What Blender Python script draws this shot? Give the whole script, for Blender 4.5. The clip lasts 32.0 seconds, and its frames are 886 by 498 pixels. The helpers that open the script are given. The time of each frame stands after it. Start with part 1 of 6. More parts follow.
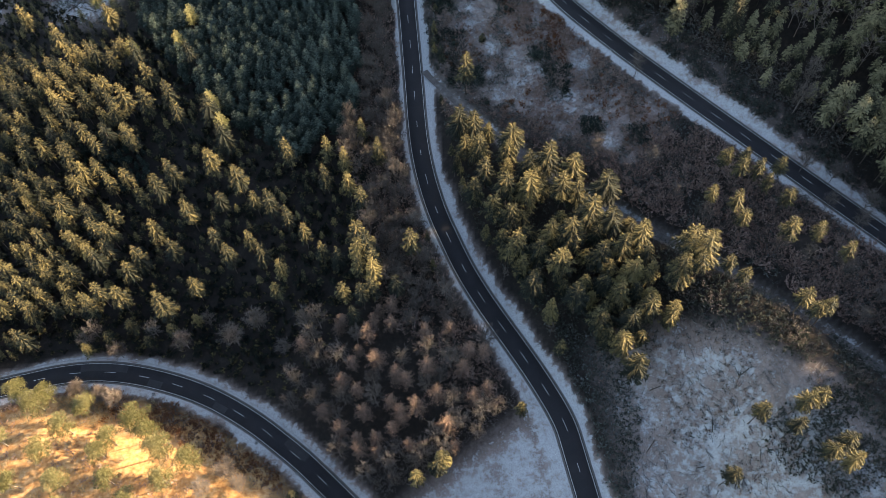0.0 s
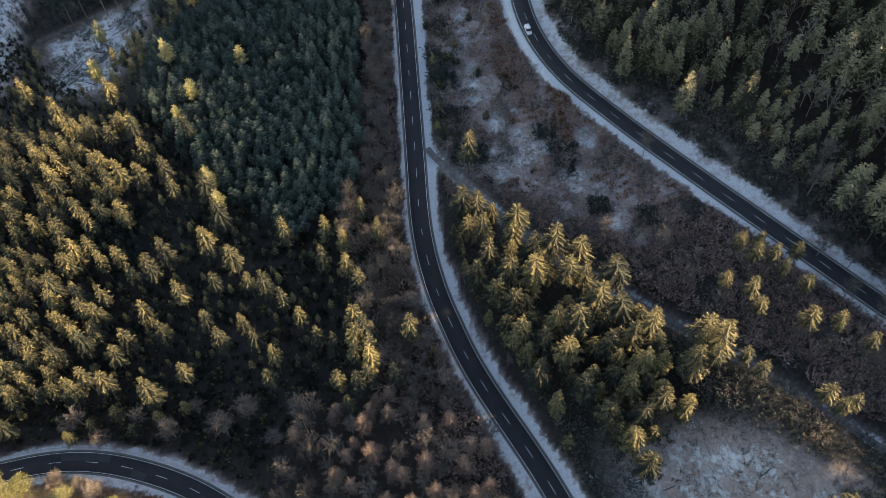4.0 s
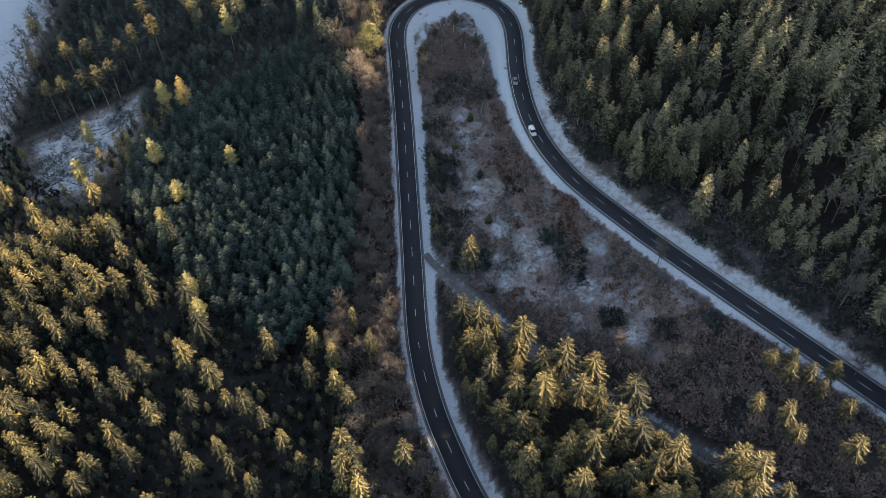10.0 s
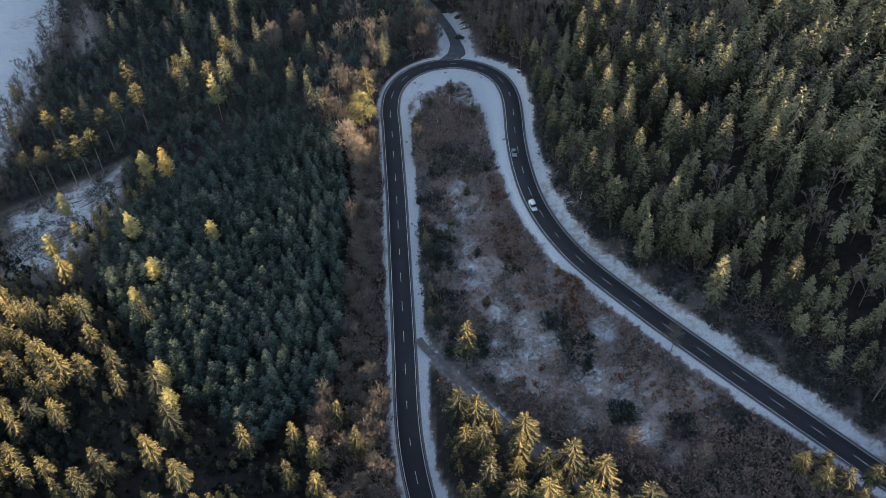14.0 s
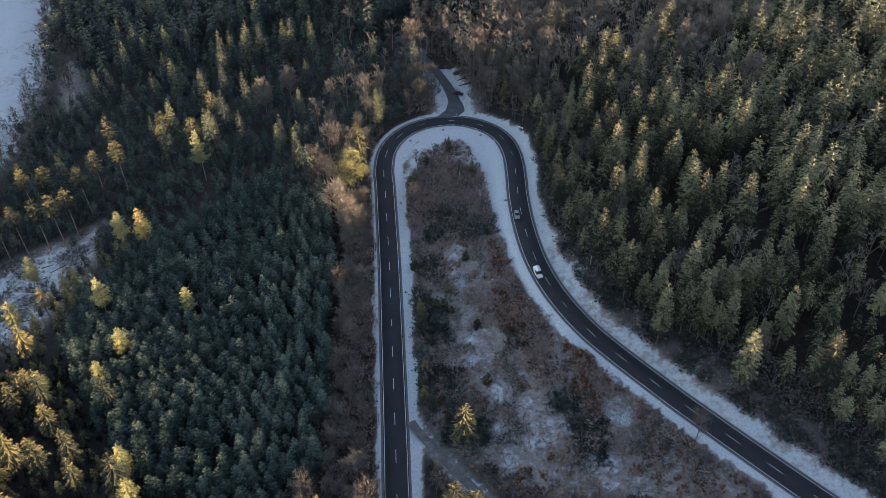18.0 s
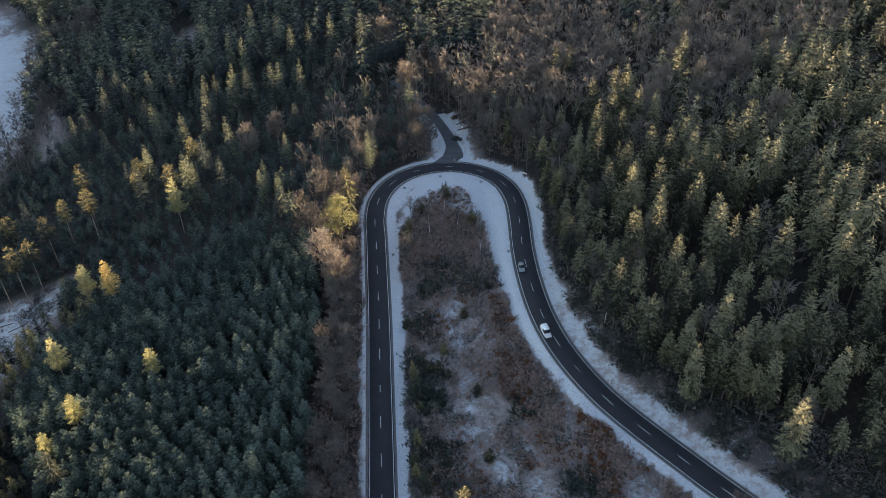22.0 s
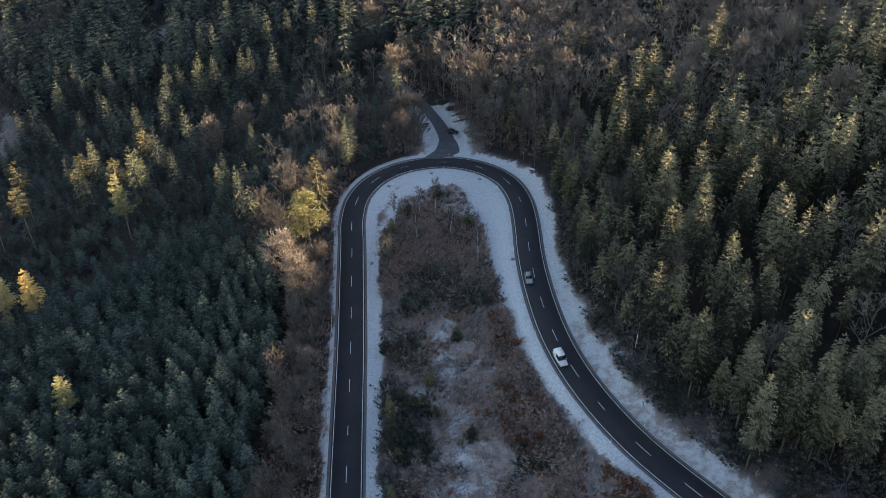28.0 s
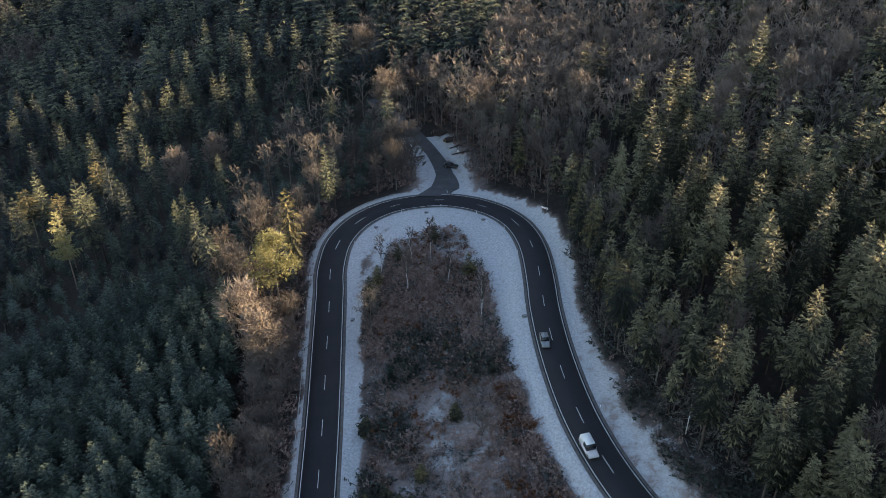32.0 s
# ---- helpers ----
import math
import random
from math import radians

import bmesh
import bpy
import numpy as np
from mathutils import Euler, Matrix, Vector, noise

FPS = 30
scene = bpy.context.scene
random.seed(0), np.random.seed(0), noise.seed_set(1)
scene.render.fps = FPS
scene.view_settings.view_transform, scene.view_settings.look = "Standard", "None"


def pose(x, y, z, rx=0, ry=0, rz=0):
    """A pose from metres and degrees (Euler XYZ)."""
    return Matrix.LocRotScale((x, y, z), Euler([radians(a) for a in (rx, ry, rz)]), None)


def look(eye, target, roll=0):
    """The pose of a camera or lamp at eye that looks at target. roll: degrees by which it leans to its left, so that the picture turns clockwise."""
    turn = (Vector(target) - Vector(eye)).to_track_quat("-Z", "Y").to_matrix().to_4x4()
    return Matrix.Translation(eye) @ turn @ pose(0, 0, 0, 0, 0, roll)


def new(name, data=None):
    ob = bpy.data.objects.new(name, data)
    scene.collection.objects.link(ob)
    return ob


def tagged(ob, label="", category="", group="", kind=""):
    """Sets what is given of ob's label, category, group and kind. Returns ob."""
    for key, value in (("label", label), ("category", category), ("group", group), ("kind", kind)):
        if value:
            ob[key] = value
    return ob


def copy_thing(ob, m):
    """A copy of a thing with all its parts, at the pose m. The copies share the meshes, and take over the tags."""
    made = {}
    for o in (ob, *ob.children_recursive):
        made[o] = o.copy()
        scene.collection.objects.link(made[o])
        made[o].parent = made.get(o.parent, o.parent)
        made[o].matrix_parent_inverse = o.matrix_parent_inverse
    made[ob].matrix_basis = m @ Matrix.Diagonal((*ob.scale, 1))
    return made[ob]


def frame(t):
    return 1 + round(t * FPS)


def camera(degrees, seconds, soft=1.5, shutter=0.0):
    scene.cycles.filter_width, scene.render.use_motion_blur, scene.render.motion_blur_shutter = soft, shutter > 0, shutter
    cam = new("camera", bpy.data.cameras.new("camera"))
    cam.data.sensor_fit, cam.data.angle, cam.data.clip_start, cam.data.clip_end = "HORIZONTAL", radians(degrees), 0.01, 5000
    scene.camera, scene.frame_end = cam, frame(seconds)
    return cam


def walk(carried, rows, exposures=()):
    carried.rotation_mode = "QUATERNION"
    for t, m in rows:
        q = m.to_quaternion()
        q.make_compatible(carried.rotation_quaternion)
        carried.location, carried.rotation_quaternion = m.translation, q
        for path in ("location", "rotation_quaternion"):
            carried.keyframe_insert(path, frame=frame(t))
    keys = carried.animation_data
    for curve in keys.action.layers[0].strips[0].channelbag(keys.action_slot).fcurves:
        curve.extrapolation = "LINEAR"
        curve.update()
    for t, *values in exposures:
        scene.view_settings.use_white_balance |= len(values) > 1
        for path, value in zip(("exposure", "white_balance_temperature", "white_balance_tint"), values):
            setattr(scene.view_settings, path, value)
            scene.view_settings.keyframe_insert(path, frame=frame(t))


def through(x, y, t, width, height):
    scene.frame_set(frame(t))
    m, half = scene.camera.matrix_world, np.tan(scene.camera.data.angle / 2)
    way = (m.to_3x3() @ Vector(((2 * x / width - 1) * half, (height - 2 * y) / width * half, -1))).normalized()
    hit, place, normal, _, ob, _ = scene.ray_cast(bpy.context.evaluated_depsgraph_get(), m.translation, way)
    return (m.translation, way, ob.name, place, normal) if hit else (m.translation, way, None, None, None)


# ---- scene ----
cam = camera(56.59, 32.0, soft=0.55)
# seconds, x, y, z, and the turn in degrees
ROWS = [
    (0, 0.00, 0.00, 235.00, 28.567, 0.914, -1.677),
    (1, 0.71, 3.33, 234.03, 29.531, 1.006, -1.580),
    (2, 1.06, 6.23, 233.23, 30.581, 1.043, -1.342),
    (3, 1.29, 8.93, 231.50, 31.699, 1.086, -1.233),
    (4, 1.69, 11.27, 228.71, 32.943, 1.086, -1.140),
    (5, 1.97, 13.44, 225.48, 34.325, 1.062, -1.015),
    (6, 2.13, 15.42, 222.56, 35.623, 1.035, -0.876),
    (7, 2.26, 17.72, 220.13, 36.799, 1.004, -0.813),
    (8, 2.28, 20.64, 217.85, 37.854, 0.988, -0.817),
    (9, 2.24, 23.82, 215.52, 38.799, 0.991, -0.894),
    (10, 2.31, 26.78, 213.13, 39.890, 0.961, -0.844),
    (11, 2.43, 30.26, 210.42, 41.015, 0.973, -0.847),
    (12, 2.80, 34.49, 207.78, 42.134, 0.940, -0.883),
    (13, 3.41, 39.42, 205.00, 43.244, 0.942, -0.902),
    (14, 4.05, 44.56, 201.97, 44.291, 0.945, -0.869),
    (15, 4.46, 49.66, 198.74, 45.347, 0.920, -0.855),
    (16, 4.67, 54.60, 195.02, 46.384, 0.874, -0.825),
    (17, 4.95, 59.23, 190.84, 47.458, 0.869, -0.806),
    (18, 5.33, 63.67, 186.22, 48.607, 0.899, -0.780),
    (19, 5.92, 68.33, 181.54, 49.640, 0.971, -0.749),
    (20, 6.34, 73.43, 176.79, 50.683, 1.007, -0.751),
    (21, 6.62, 78.68, 172.06, 51.727, 1.000, -0.731),
    (22, 6.87, 83.90, 166.97, 52.756, 0.970, -0.715),
    (23, 7.37, 89.52, 161.68, 53.722, 0.960, -0.645),
    (24, 8.27, 95.37, 156.52, 54.566, 1.017, -0.553),
    (25, 8.82, 100.73, 150.49, 54.751, 0.971, -0.492),
    (26, 9.26, 106.35, 144.64, 54.718, 0.873, -0.448),
    (27, 9.70, 112.17, 138.97, 54.620, 0.852, -0.388),
    (28, 10.33, 118.77, 133.42, 54.764, 0.847, -0.349),
    (29, 10.80, 126.64, 128.16, 55.437, 0.859, -0.294),
    (30, 11.12, 134.83, 122.86, 56.256, 0.829, -0.227),
    (31, 10.98, 142.76, 117.68, 57.118, 0.714, -0.238),
    (32, 10.80, 150.71, 112.99, 57.964, 0.583, -0.267),
]
walk(cam, [(t, pose(x, y, z, rx, ry, rz)) for t, x, y, z, rx, ry, rz in ROWS], exposures=[(0.0, 2.62, 7500, 14), (16.0, 2.66, 7400, 14), (24.0, 2.64, 7300, 14), (32.0, 2.43, 7250, 14)])

# ---------------------------------------------------------------- light: a low winter sun behind the slope, and a clear cold sky
SUN_UP, SUN_AROUND = 15.3, 72.0
world = bpy.data.worlds.new("sky")
scene.world = world
world.use_nodes = True
sky = world.node_tree.nodes.new("ShaderNodeTexSky")
sky.sky_type, sky.sun_disc = "NISHITA", False
sky.sun_elevation, sky.sun_rotation = radians(SUN_UP), radians(SUN_AROUND)
sky.altitude, sky.air_density, sky.dust_density, sky.ozone_density = 500, 1.0, 0.6, 1.2
back = world.node_tree.nodes["Background"]
back.inputs["Strength"].default_value = 0.075
world.node_tree.links.new(sky.outputs["Color"], back.inputs["Color"])
sun = new("sun", bpy.data.lights.new("sun", "SUN"))
sun.data.energy, sun.data.angle, sun.data.color = 5.0, radians(0.5), (1.0, 0.82, 0.55)
sun.matrix_world = look((1000 * math.sin(radians(SUN_AROUND)), 1000 * math.cos(radians(SUN_AROUND)), 1000 * math.tan(radians(SUN_UP))), (0, 0, 0))


# ---------------------------------------------------------------- materials
def material(name, rough=0.9, metal=0.0):
    m = bpy.data.materials.new(name)
    m.use_nodes = True
    b = m.node_tree.nodes["Principled BSDF"]
    b.inputs["Roughness"].default_value, b.inputs["Metallic"].default_value = rough, metal
    return m, m.node_tree.nodes, m.node_tree.links, b


def node(nodes, links, kind, wires=(), **values):
    n = nodes.new(kind)
    for socket, value in values.items():
        n.inputs[socket.replace("_", " ")].default_value = value
    for socket, source in wires:
        links.new(source, n.inputs[socket])
    return n


def grain(nodes, links, scale, detail=4.0, rough=0.6):
    geo = nodes.new("ShaderNodeNewGeometry")
    return node(nodes, links, "ShaderNodeTexNoise", [("Vector", geo.outputs["Position"])], Scale=scale, Detail=detail, Roughness=rough).outputs["Fac"]


def ramp(nodes, links, fac, stops):
    r = nodes.new("ShaderNodeValToRGB")
    links.new(fac, r.inputs["Fac"])
    while len(r.color_ramp.elements) < len(stops):
        r.color_ramp.elements.new(0.5)
    for e, (at, colour) in zip(r.color_ramp.elements, stops):
        e.position, e.color = at, (*colour, 1)
    return r.outputs["Color"]


def mix(nodes, links, fac, a, b, how="MIX"):
    m = nodes.new("ShaderNodeMix")
    m.data_type, m.blend_type = "RGBA", how
    for socket, value in ((0, fac), (6, a), (7, b)):
        if isinstance(value, (int, float)):
            m.inputs[socket].default_value = value
        elif isinstance(value, tuple):
            m.inputs[socket].default_value = (*value, 1)
        else:
            links.new(value, m.inputs[socket])
    return m.outputs[2]


def sums(nodes, links, how, a, b):
    """Two values put together, kept between 0 and 1 but for a difference or a SCALE, a plain product."""
    m = nodes.new("ShaderNodeMath")
    m.operation, m.use_clamp = "MULTIPLY" if how == "SCALE" else how, how not in ("SUBTRACT", "SCALE")
    for k, value in enumerate((a, b)):
        if isinstance(value, (int, float)):
            m.inputs[k].default_value = value
        else:
            links.new(value, m.inputs[k])
    return m.outputs[0]


def bump(nodes, links, b, fac, strength, far):
    n = node(nodes, links, "ShaderNodeBump", [("Height", fac)], Strength=strength, Distance=far)
    links.new(n.outputs[0], b.inputs["Normal"])


def speckled(name, stops, scale, rough=0.9, metal=0.0, fine=None, rise=0.0):
    """A material with a colour ramp over noise at one scale and a finer one over it."""
    m, n, l, b = material(name, rough, metal)
    c = ramp(n, l, grain(n, l, scale), stops)
    if fine:
        c = mix(n, l, 0.35, c, ramp(n, l, grain(n, l, fine, 2), [(0.3, tuple(v * 0.5 for v in stops[0][1])), (0.7, stops[-1][1])]))
    l.new(c, b.inputs["Base Color"])
    if rise:
        bump(n, l, b, grain(n, l, fine or scale * 3), rise, 0.05)
    return m


def foliage(name, stops, through=0.25, rough=0.75, cut=None):
    """Needles and twigs: tint from the mesh and the object, some light goes through. cut: scale and share of the fine gaps between them."""
    m, n, l, b = material(name, rough)
    tint = n.new("ShaderNodeAttribute")
    tint.attribute_name = "tint"
    info = n.new("ShaderNodeObjectInfo")
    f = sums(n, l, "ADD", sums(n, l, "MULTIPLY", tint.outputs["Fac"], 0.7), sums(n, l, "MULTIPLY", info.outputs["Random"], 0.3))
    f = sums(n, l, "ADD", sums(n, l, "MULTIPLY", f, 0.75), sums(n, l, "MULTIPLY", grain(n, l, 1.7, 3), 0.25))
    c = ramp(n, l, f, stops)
    l.new(c, b.inputs["Base Color"])
    b.inputs["Specular IOR Level"].default_value = 0.2
    t = node(n, l, "ShaderNodeBsdfTranslucent", [("Color", c)])
    s = node(n, l, "ShaderNodeMixShader", [(1, b.outputs[0]), (2, t.outputs[0])], Fac=through)
    if cut:
        gap = sums(n, l, "LESS_THAN", grain(n, l, cut[0], 1.0), cut[1])
        clear = n.new("ShaderNodeBsdfTransparent")
        s = node(n, l, "ShaderNodeMixShader", [(0, gap), (1, s.outputs[0]), (2, clear.outputs[0])])
    l.new(s.outputs[0], n["Material Output"].inputs["Surface"])
    return m


# Spruce, fir and blue needles: the pale last stop paints sun on crown tops.
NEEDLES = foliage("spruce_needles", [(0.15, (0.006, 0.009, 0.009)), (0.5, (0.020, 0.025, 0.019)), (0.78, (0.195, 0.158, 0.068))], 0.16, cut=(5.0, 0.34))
YOUNG_NEEDLES = foliage("frosted_young_needles", [(0.15, (0.005, 0.009, 0.009)), (0.5, (0.025, 0.041, 0.034)), (0.78, (0.115, 0.145, 0.120))], cut=(5.0, 0.36))
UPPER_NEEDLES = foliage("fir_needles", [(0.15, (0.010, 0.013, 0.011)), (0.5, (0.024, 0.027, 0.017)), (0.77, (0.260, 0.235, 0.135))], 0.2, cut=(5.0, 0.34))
# Blue of distant shade and haze is put into this needle colour.
BLUE_NEEDLES = foliage("shade_blue_needles", [(0.15, (0.007, 0.011, 0.013)), (0.5, (0.020, 0.028, 0.030)), (0.80, (0.150, 0.155, 0.090))], 0.16, cut=(5.0, 0.34))
# Yellow-green pine colour, paled to carry the sun on the crowns.
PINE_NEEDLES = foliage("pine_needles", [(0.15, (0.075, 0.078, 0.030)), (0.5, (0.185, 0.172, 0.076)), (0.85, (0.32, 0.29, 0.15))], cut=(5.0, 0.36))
GOLDEN_NEEDLES = foliage("golden_larch_needles", [(0.15, (0.20, 0.125, 0.035)), (0.5, (0.37, 0.255, 0.085)), (0.85, (0.55, 0.40, 0.16))], cut=(4.0, 0.42))
LARCH_NEEDLES = foliage("larch_twigs", [(0.15, (0.06, 0.044, 0.036)), (0.5, (0.15, 0.104, 0.083)), (0.85, (0.33, 0.21, 0.15))], cut=(5.0, 0.53))
BEECH_TWIGS = foliage("pale_beech_twigs", [(0.15, (0.085, 0.067, 0.056)), (0.5, (0.17, 0.138, 0.116)), (0.85, (0.31, 0.255, 0.22))], 0.0, 0.9)
TWIGS = foliage("bare_twigs", [(0.15, (0.050, 0.042, 0.037)), (0.5, (0.098, 0.083, 0.075)), (0.85, (0.19, 0.167, 0.15))], 0.0, 0.9)
BRUSH = foliage("brown_brush", [(0.15, (0.105, 0.066, 0.054)), (0.5, (0.245, 0.165, 0.138)), (0.85, (0.43, 0.33, 0.29))], 0.1, 0.9, cut=(8.0, 0.40))
BRAMBLE = foliage("dark_bramble", [(0.15, (0.022, 0.028, 0.021)), (0.5, (0.060, 0.068, 0.058)), (0.85, (0.22, 0.235, 0.235))], 0.15, 0.85, cut=(6.0, 0.45))
TUFT = foliage("frosted_grass_tufts", [(0.15, (0.20, 0.19, 0.18)), (0.5, (0.38, 0.385, 0.39)), (0.85, (0.58, 0.60, 0.64))], 0.1, 0.9)
STRAW = foliage("pale_dry_scrub", [(0.15, (0.12, 0.09, 0.055)), (0.5, (0.25, 0.195, 0.125)), (0.85, (0.42, 0.345, 0.235))], 0.1, 0.9)
RUSSET = foliage("russet_leaves", [(0.15, (0.07, 0.028, 0.015)), (0.5, (0.15, 0.065, 0.034)), (0.85, (0.26, 0.12, 0.06))], 0.2, 0.9, cut=(7.0, 0.46))
BARK = speckled("bark", [(0.3, (0.035, 0.027, 0.022)), (0.7, (0.095, 0.074, 0.06))], 2.5, fine=14)
PALE_BARK = speckled("pale_bark", [(0.35, (0.09, 0.075, 0.065)), (0.7, (0.24, 0.21, 0.185))], 1.6, fine=9)
BIRCH_BARK = speckled("birch_bark", [(0.35, (0.20, 0.18, 0.16)), (0.5, (0.55, 0.53, 0.50)), (0.75, (0.72, 0.70, 0.67))], 2.2, fine=8)
PINE_BARK = speckled("pine_bark", [(0.35, (0.13, 0.095, 0.075)), (0.7, (0.34, 0.26, 0.20))], 1.6, fine=9)
CAR_PALE = speckled("pale_car_paint", [(0.3, (0.56, 0.53, 0.54)), (0.7, (0.64, 0.61, 0.62))], 1.0, 0.35)
CAR_GREY = speckled("grey_car_paint", [(0.3, (0.20, 0.22, 0.23)), (0.7, (0.27, 0.29, 0.30))], 1.0, 0.35, 0.4)
CAR_BLACK = speckled("black_car_paint", [(0.3, (0.008, 0.008, 0.010)), (0.7, (0.014, 0.014, 0.016))], 1.0, 0.3)
CAR_WHITE = speckled("white_car_paint", [(0.3, (0.74, 0.74, 0.73)), (0.7, (0.82, 0.82, 0.81))], 1.0, 0.35)
CAR_GLASS = speckled("dark_car_glass", [(0.3, (0.012, 0.014, 0.016)), (0.7, (0.02, 0.022, 0.025))], 1.0, 0.08)
LAMP_GLASS = speckled("lamp_glass", [(0.3, (0.55, 0.56, 0.56)), (0.7, (0.7, 0.7, 0.7))], 1.0, 0.15)
ASPHALT = speckled("asphalt", [(0.3, (0.0075, 0.007, 0.0095)), (0.7, (0.018, 0.0165, 0.021))], 0.22, 0.82, fine=7, rise=0.15)
PATCH_ASPHALT = speckled("patched_asphalt", [(0.3, (0.022, 0.022, 0.025)), (0.7, (0.040, 0.039, 0.042))], 0.4, 0.85, fine=9)
WORN_ASPHALT = speckled("worn_frosty_asphalt", [(0.3, (0.035, 0.034, 0.036)), (0.6, (0.075, 0.073, 0.075)), (0.8, (0.15, 0.15, 0.16))], 0.35, 0.9, fine=6)
PAINT = speckled("white_road_paint", [(0.25, (0.22, 0.22, 0.22)), (0.5, (0.62, 0.62, 0.60))], 1.3, 0.7, fine=12)
KERB_EARTH = speckled("gravel_shoulder", [(0.3, (0.06, 0.055, 0.05)), (0.7, (0.16, 0.15, 0.145))], 1.1, fine=9, rise=0.4)
TRACK_EARTH = speckled("track_earth", [(0.3, (0.060, 0.050, 0.043)), (0.55, (0.11, 0.095, 0.086)), (0.75, (0.22, 0.21, 0.21))], 0.5, fine=5, rise=0.5)
STICK = speckled("frosted_dead_branch", [(0.35, (0.05, 0.042, 0.036)), (0.5, (0.13, 0.115, 0.105)), (0.7, (0.36, 0.36, 0.37))], 0.8, fine=6)
STEEL = speckled("galvanised_steel", [(0.3, (0.30, 0.31, 0.32)), (0.7, (0.46, 0.47, 0.48))], 1.5, 0.5, 0.7)
WHITE = speckled("white_plastic", [(0.3, (0.66, 0.66, 0.64)), (0.7, (0.82, 0.82, 0.80))], 3.0, 0.5)
BLACK = speckled("black_plastic", [(0.3, (0.012, 0.012, 0.012)), (0.7, (0.03, 0.03, 0.03))], 3.0, 0.5)
CONCRETE = speckled("concrete", [(0.3, (0.16, 0.16, 0.15)), (0.7, (0.30, 0.29, 0.28))], 2.0, 0.9, fine=11)
CUT_WOOD = speckled("cut_wood", [(0.3, (0.30, 0.20, 0.11)), (0.7, (0.48, 0.36, 0.22))], 5.0, 0.8)
RED = speckled("red_paint", [(0.3, (0.42, 0.03, 0.03)), (0.7, (0.55, 0.05, 0.04))], 3.0, 0.5)


def ground_material():
    """Needle litter under the trees, darkened for their shade, frost on the open grass, brown leaves and worn earth,
    mixed by masks laid on the ground mesh.
    """
    m, n, l, b = material("forest_ground", 0.95)
    mask = {}
    for key in ("frost", "litter", "earth", "open"):
        a = n.new("ShaderNodeAttribute")
        a.attribute_name = key
        mask[key] = a.outputs["Fac"]
    broad, middle, fine = grain(n, l, 0.09, 5, 0.65), grain(n, l, 0.55, 6, 0.7), grain(n, l, 2.2, 5, 0.75)
    # Litter colour taken down further to hold the shade beneath the trees.
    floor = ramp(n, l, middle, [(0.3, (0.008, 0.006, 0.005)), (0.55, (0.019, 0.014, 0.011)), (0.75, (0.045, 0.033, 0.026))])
    leaves = ramp(n, l, middle, [(0.3, (0.24, 0.10, 0.04)), (0.5, (0.50, 0.27, 0.11)), (0.72, (0.66, 0.46, 0.26))])
    grass = ramp(n, l, fine, [(0.3, (0.26, 0.255, 0.25)), (0.5, (0.43, 0.435, 0.445)), (0.75, (0.60, 0.62, 0.65))])
    dirt = ramp(n, l, middle, [(0.3, (0.085, 0.07, 0.06)), (0.7, (0.19, 0.165, 0.15))])
    stalks = ramp(n, l, middle, [(0.3, (0.11, 0.082, 0.072)), (0.5, (0.225, 0.175, 0.156)), (0.74, (0.36, 0.30, 0.28))])
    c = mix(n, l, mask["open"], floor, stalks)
    c = mix(n, l, mask["litter"], c, leaves)
    c = mix(n, l, mask["earth"], c, dirt)
    spread = sums(n, l, "ADD", sums(n, l, "MULTIPLY", broad, 0.34), sums(n, l, "ADD", sums(n, l, "MULTIPLY", middle, 0.48), sums(n, l, "MULTIPLY", fine, 0.18)))
    patches = sums(n, l, "SUBTRACT", mask["frost"], sums(n, l, "SUBTRACT", sums(n, l, "SCALE", spread, 2.6), 0.745))
    thick = sums(n, l, "MULTIPLY", patches, 5.0)
    c = mix(n, l, thick, c, grass)
    l.new(c, b.inputs["Base Color"])
    bump(n, l, b, sums(n, l, "ADD", sums(n, l, "MULTIPLY", middle, 0.6), sums(n, l, "MULTIPLY", fine, 0.4)), 0.55, 0.3)
    return m


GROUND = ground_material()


# ---------------------------------------------------------------- terrain
# centre lines: x, y, z in metres, along the direction of travel uphill
MAIN = [(-190, 84, -27), (-165, 91, -25.6), (-139.5, 96, -24.1), (-128, 97.9, -23.5), (-116.6, 98.3, -22.9), (-105.1, 96.9, -22.3), (-92.4, 93.6, -21.8),
        (-80.7, 89.2, -21.2), (-70.4, 83.8, -20.5), (-60.3, 77.2, -19.9), (-51.2, 70, -19.1), (-43.6, 63.5, -18.4), (-26, 46, -16.8),
        (-10, 27, -14.8), (2, 8, -12.5), (12, -10, -10.3), (22, -19, -9), (33, -19, -7.8), (40, -10, -6.8), (42, 5, -6), (41.5, 22, -5.2), (39.7, 42, -4.4),
        (36.4, 59.5, -3.7), (34.1, 70.1, -3.5), (29.3, 80.8, -3.4), (23.6, 91.3, -3.3), (17.5, 101.7, -3.2)]
LOOP = [(17.5, 101.7, -3.2), (11.6, 112, -3), (6.3, 122.8, -2.8), (2, 133.7, -2.5), (-1.6, 143.8, -2.3), (-4.8, 156.5, -2), (-6.8, 168.5, -1.6), (-7.9, 181.2, -1.3), (-8.5, 193.4, -0.9),
        (-9.8, 216.6, 0.1), (-11.2, 240.9, 1.3), (-12.6, 265.4, 2.6), (-14.3, 289.1, 4), (-15.5, 305.5, 4.9), (-16.2, 314.5, 5.5),
        (-15.2, 325.6, 6.2), (-10.4, 335.3, 6.8), (-1.6, 341.8, 7.3), (10.9, 343.0, 8), (21.8, 337.8, 8.6), (28.6, 328.9, 9.2)]
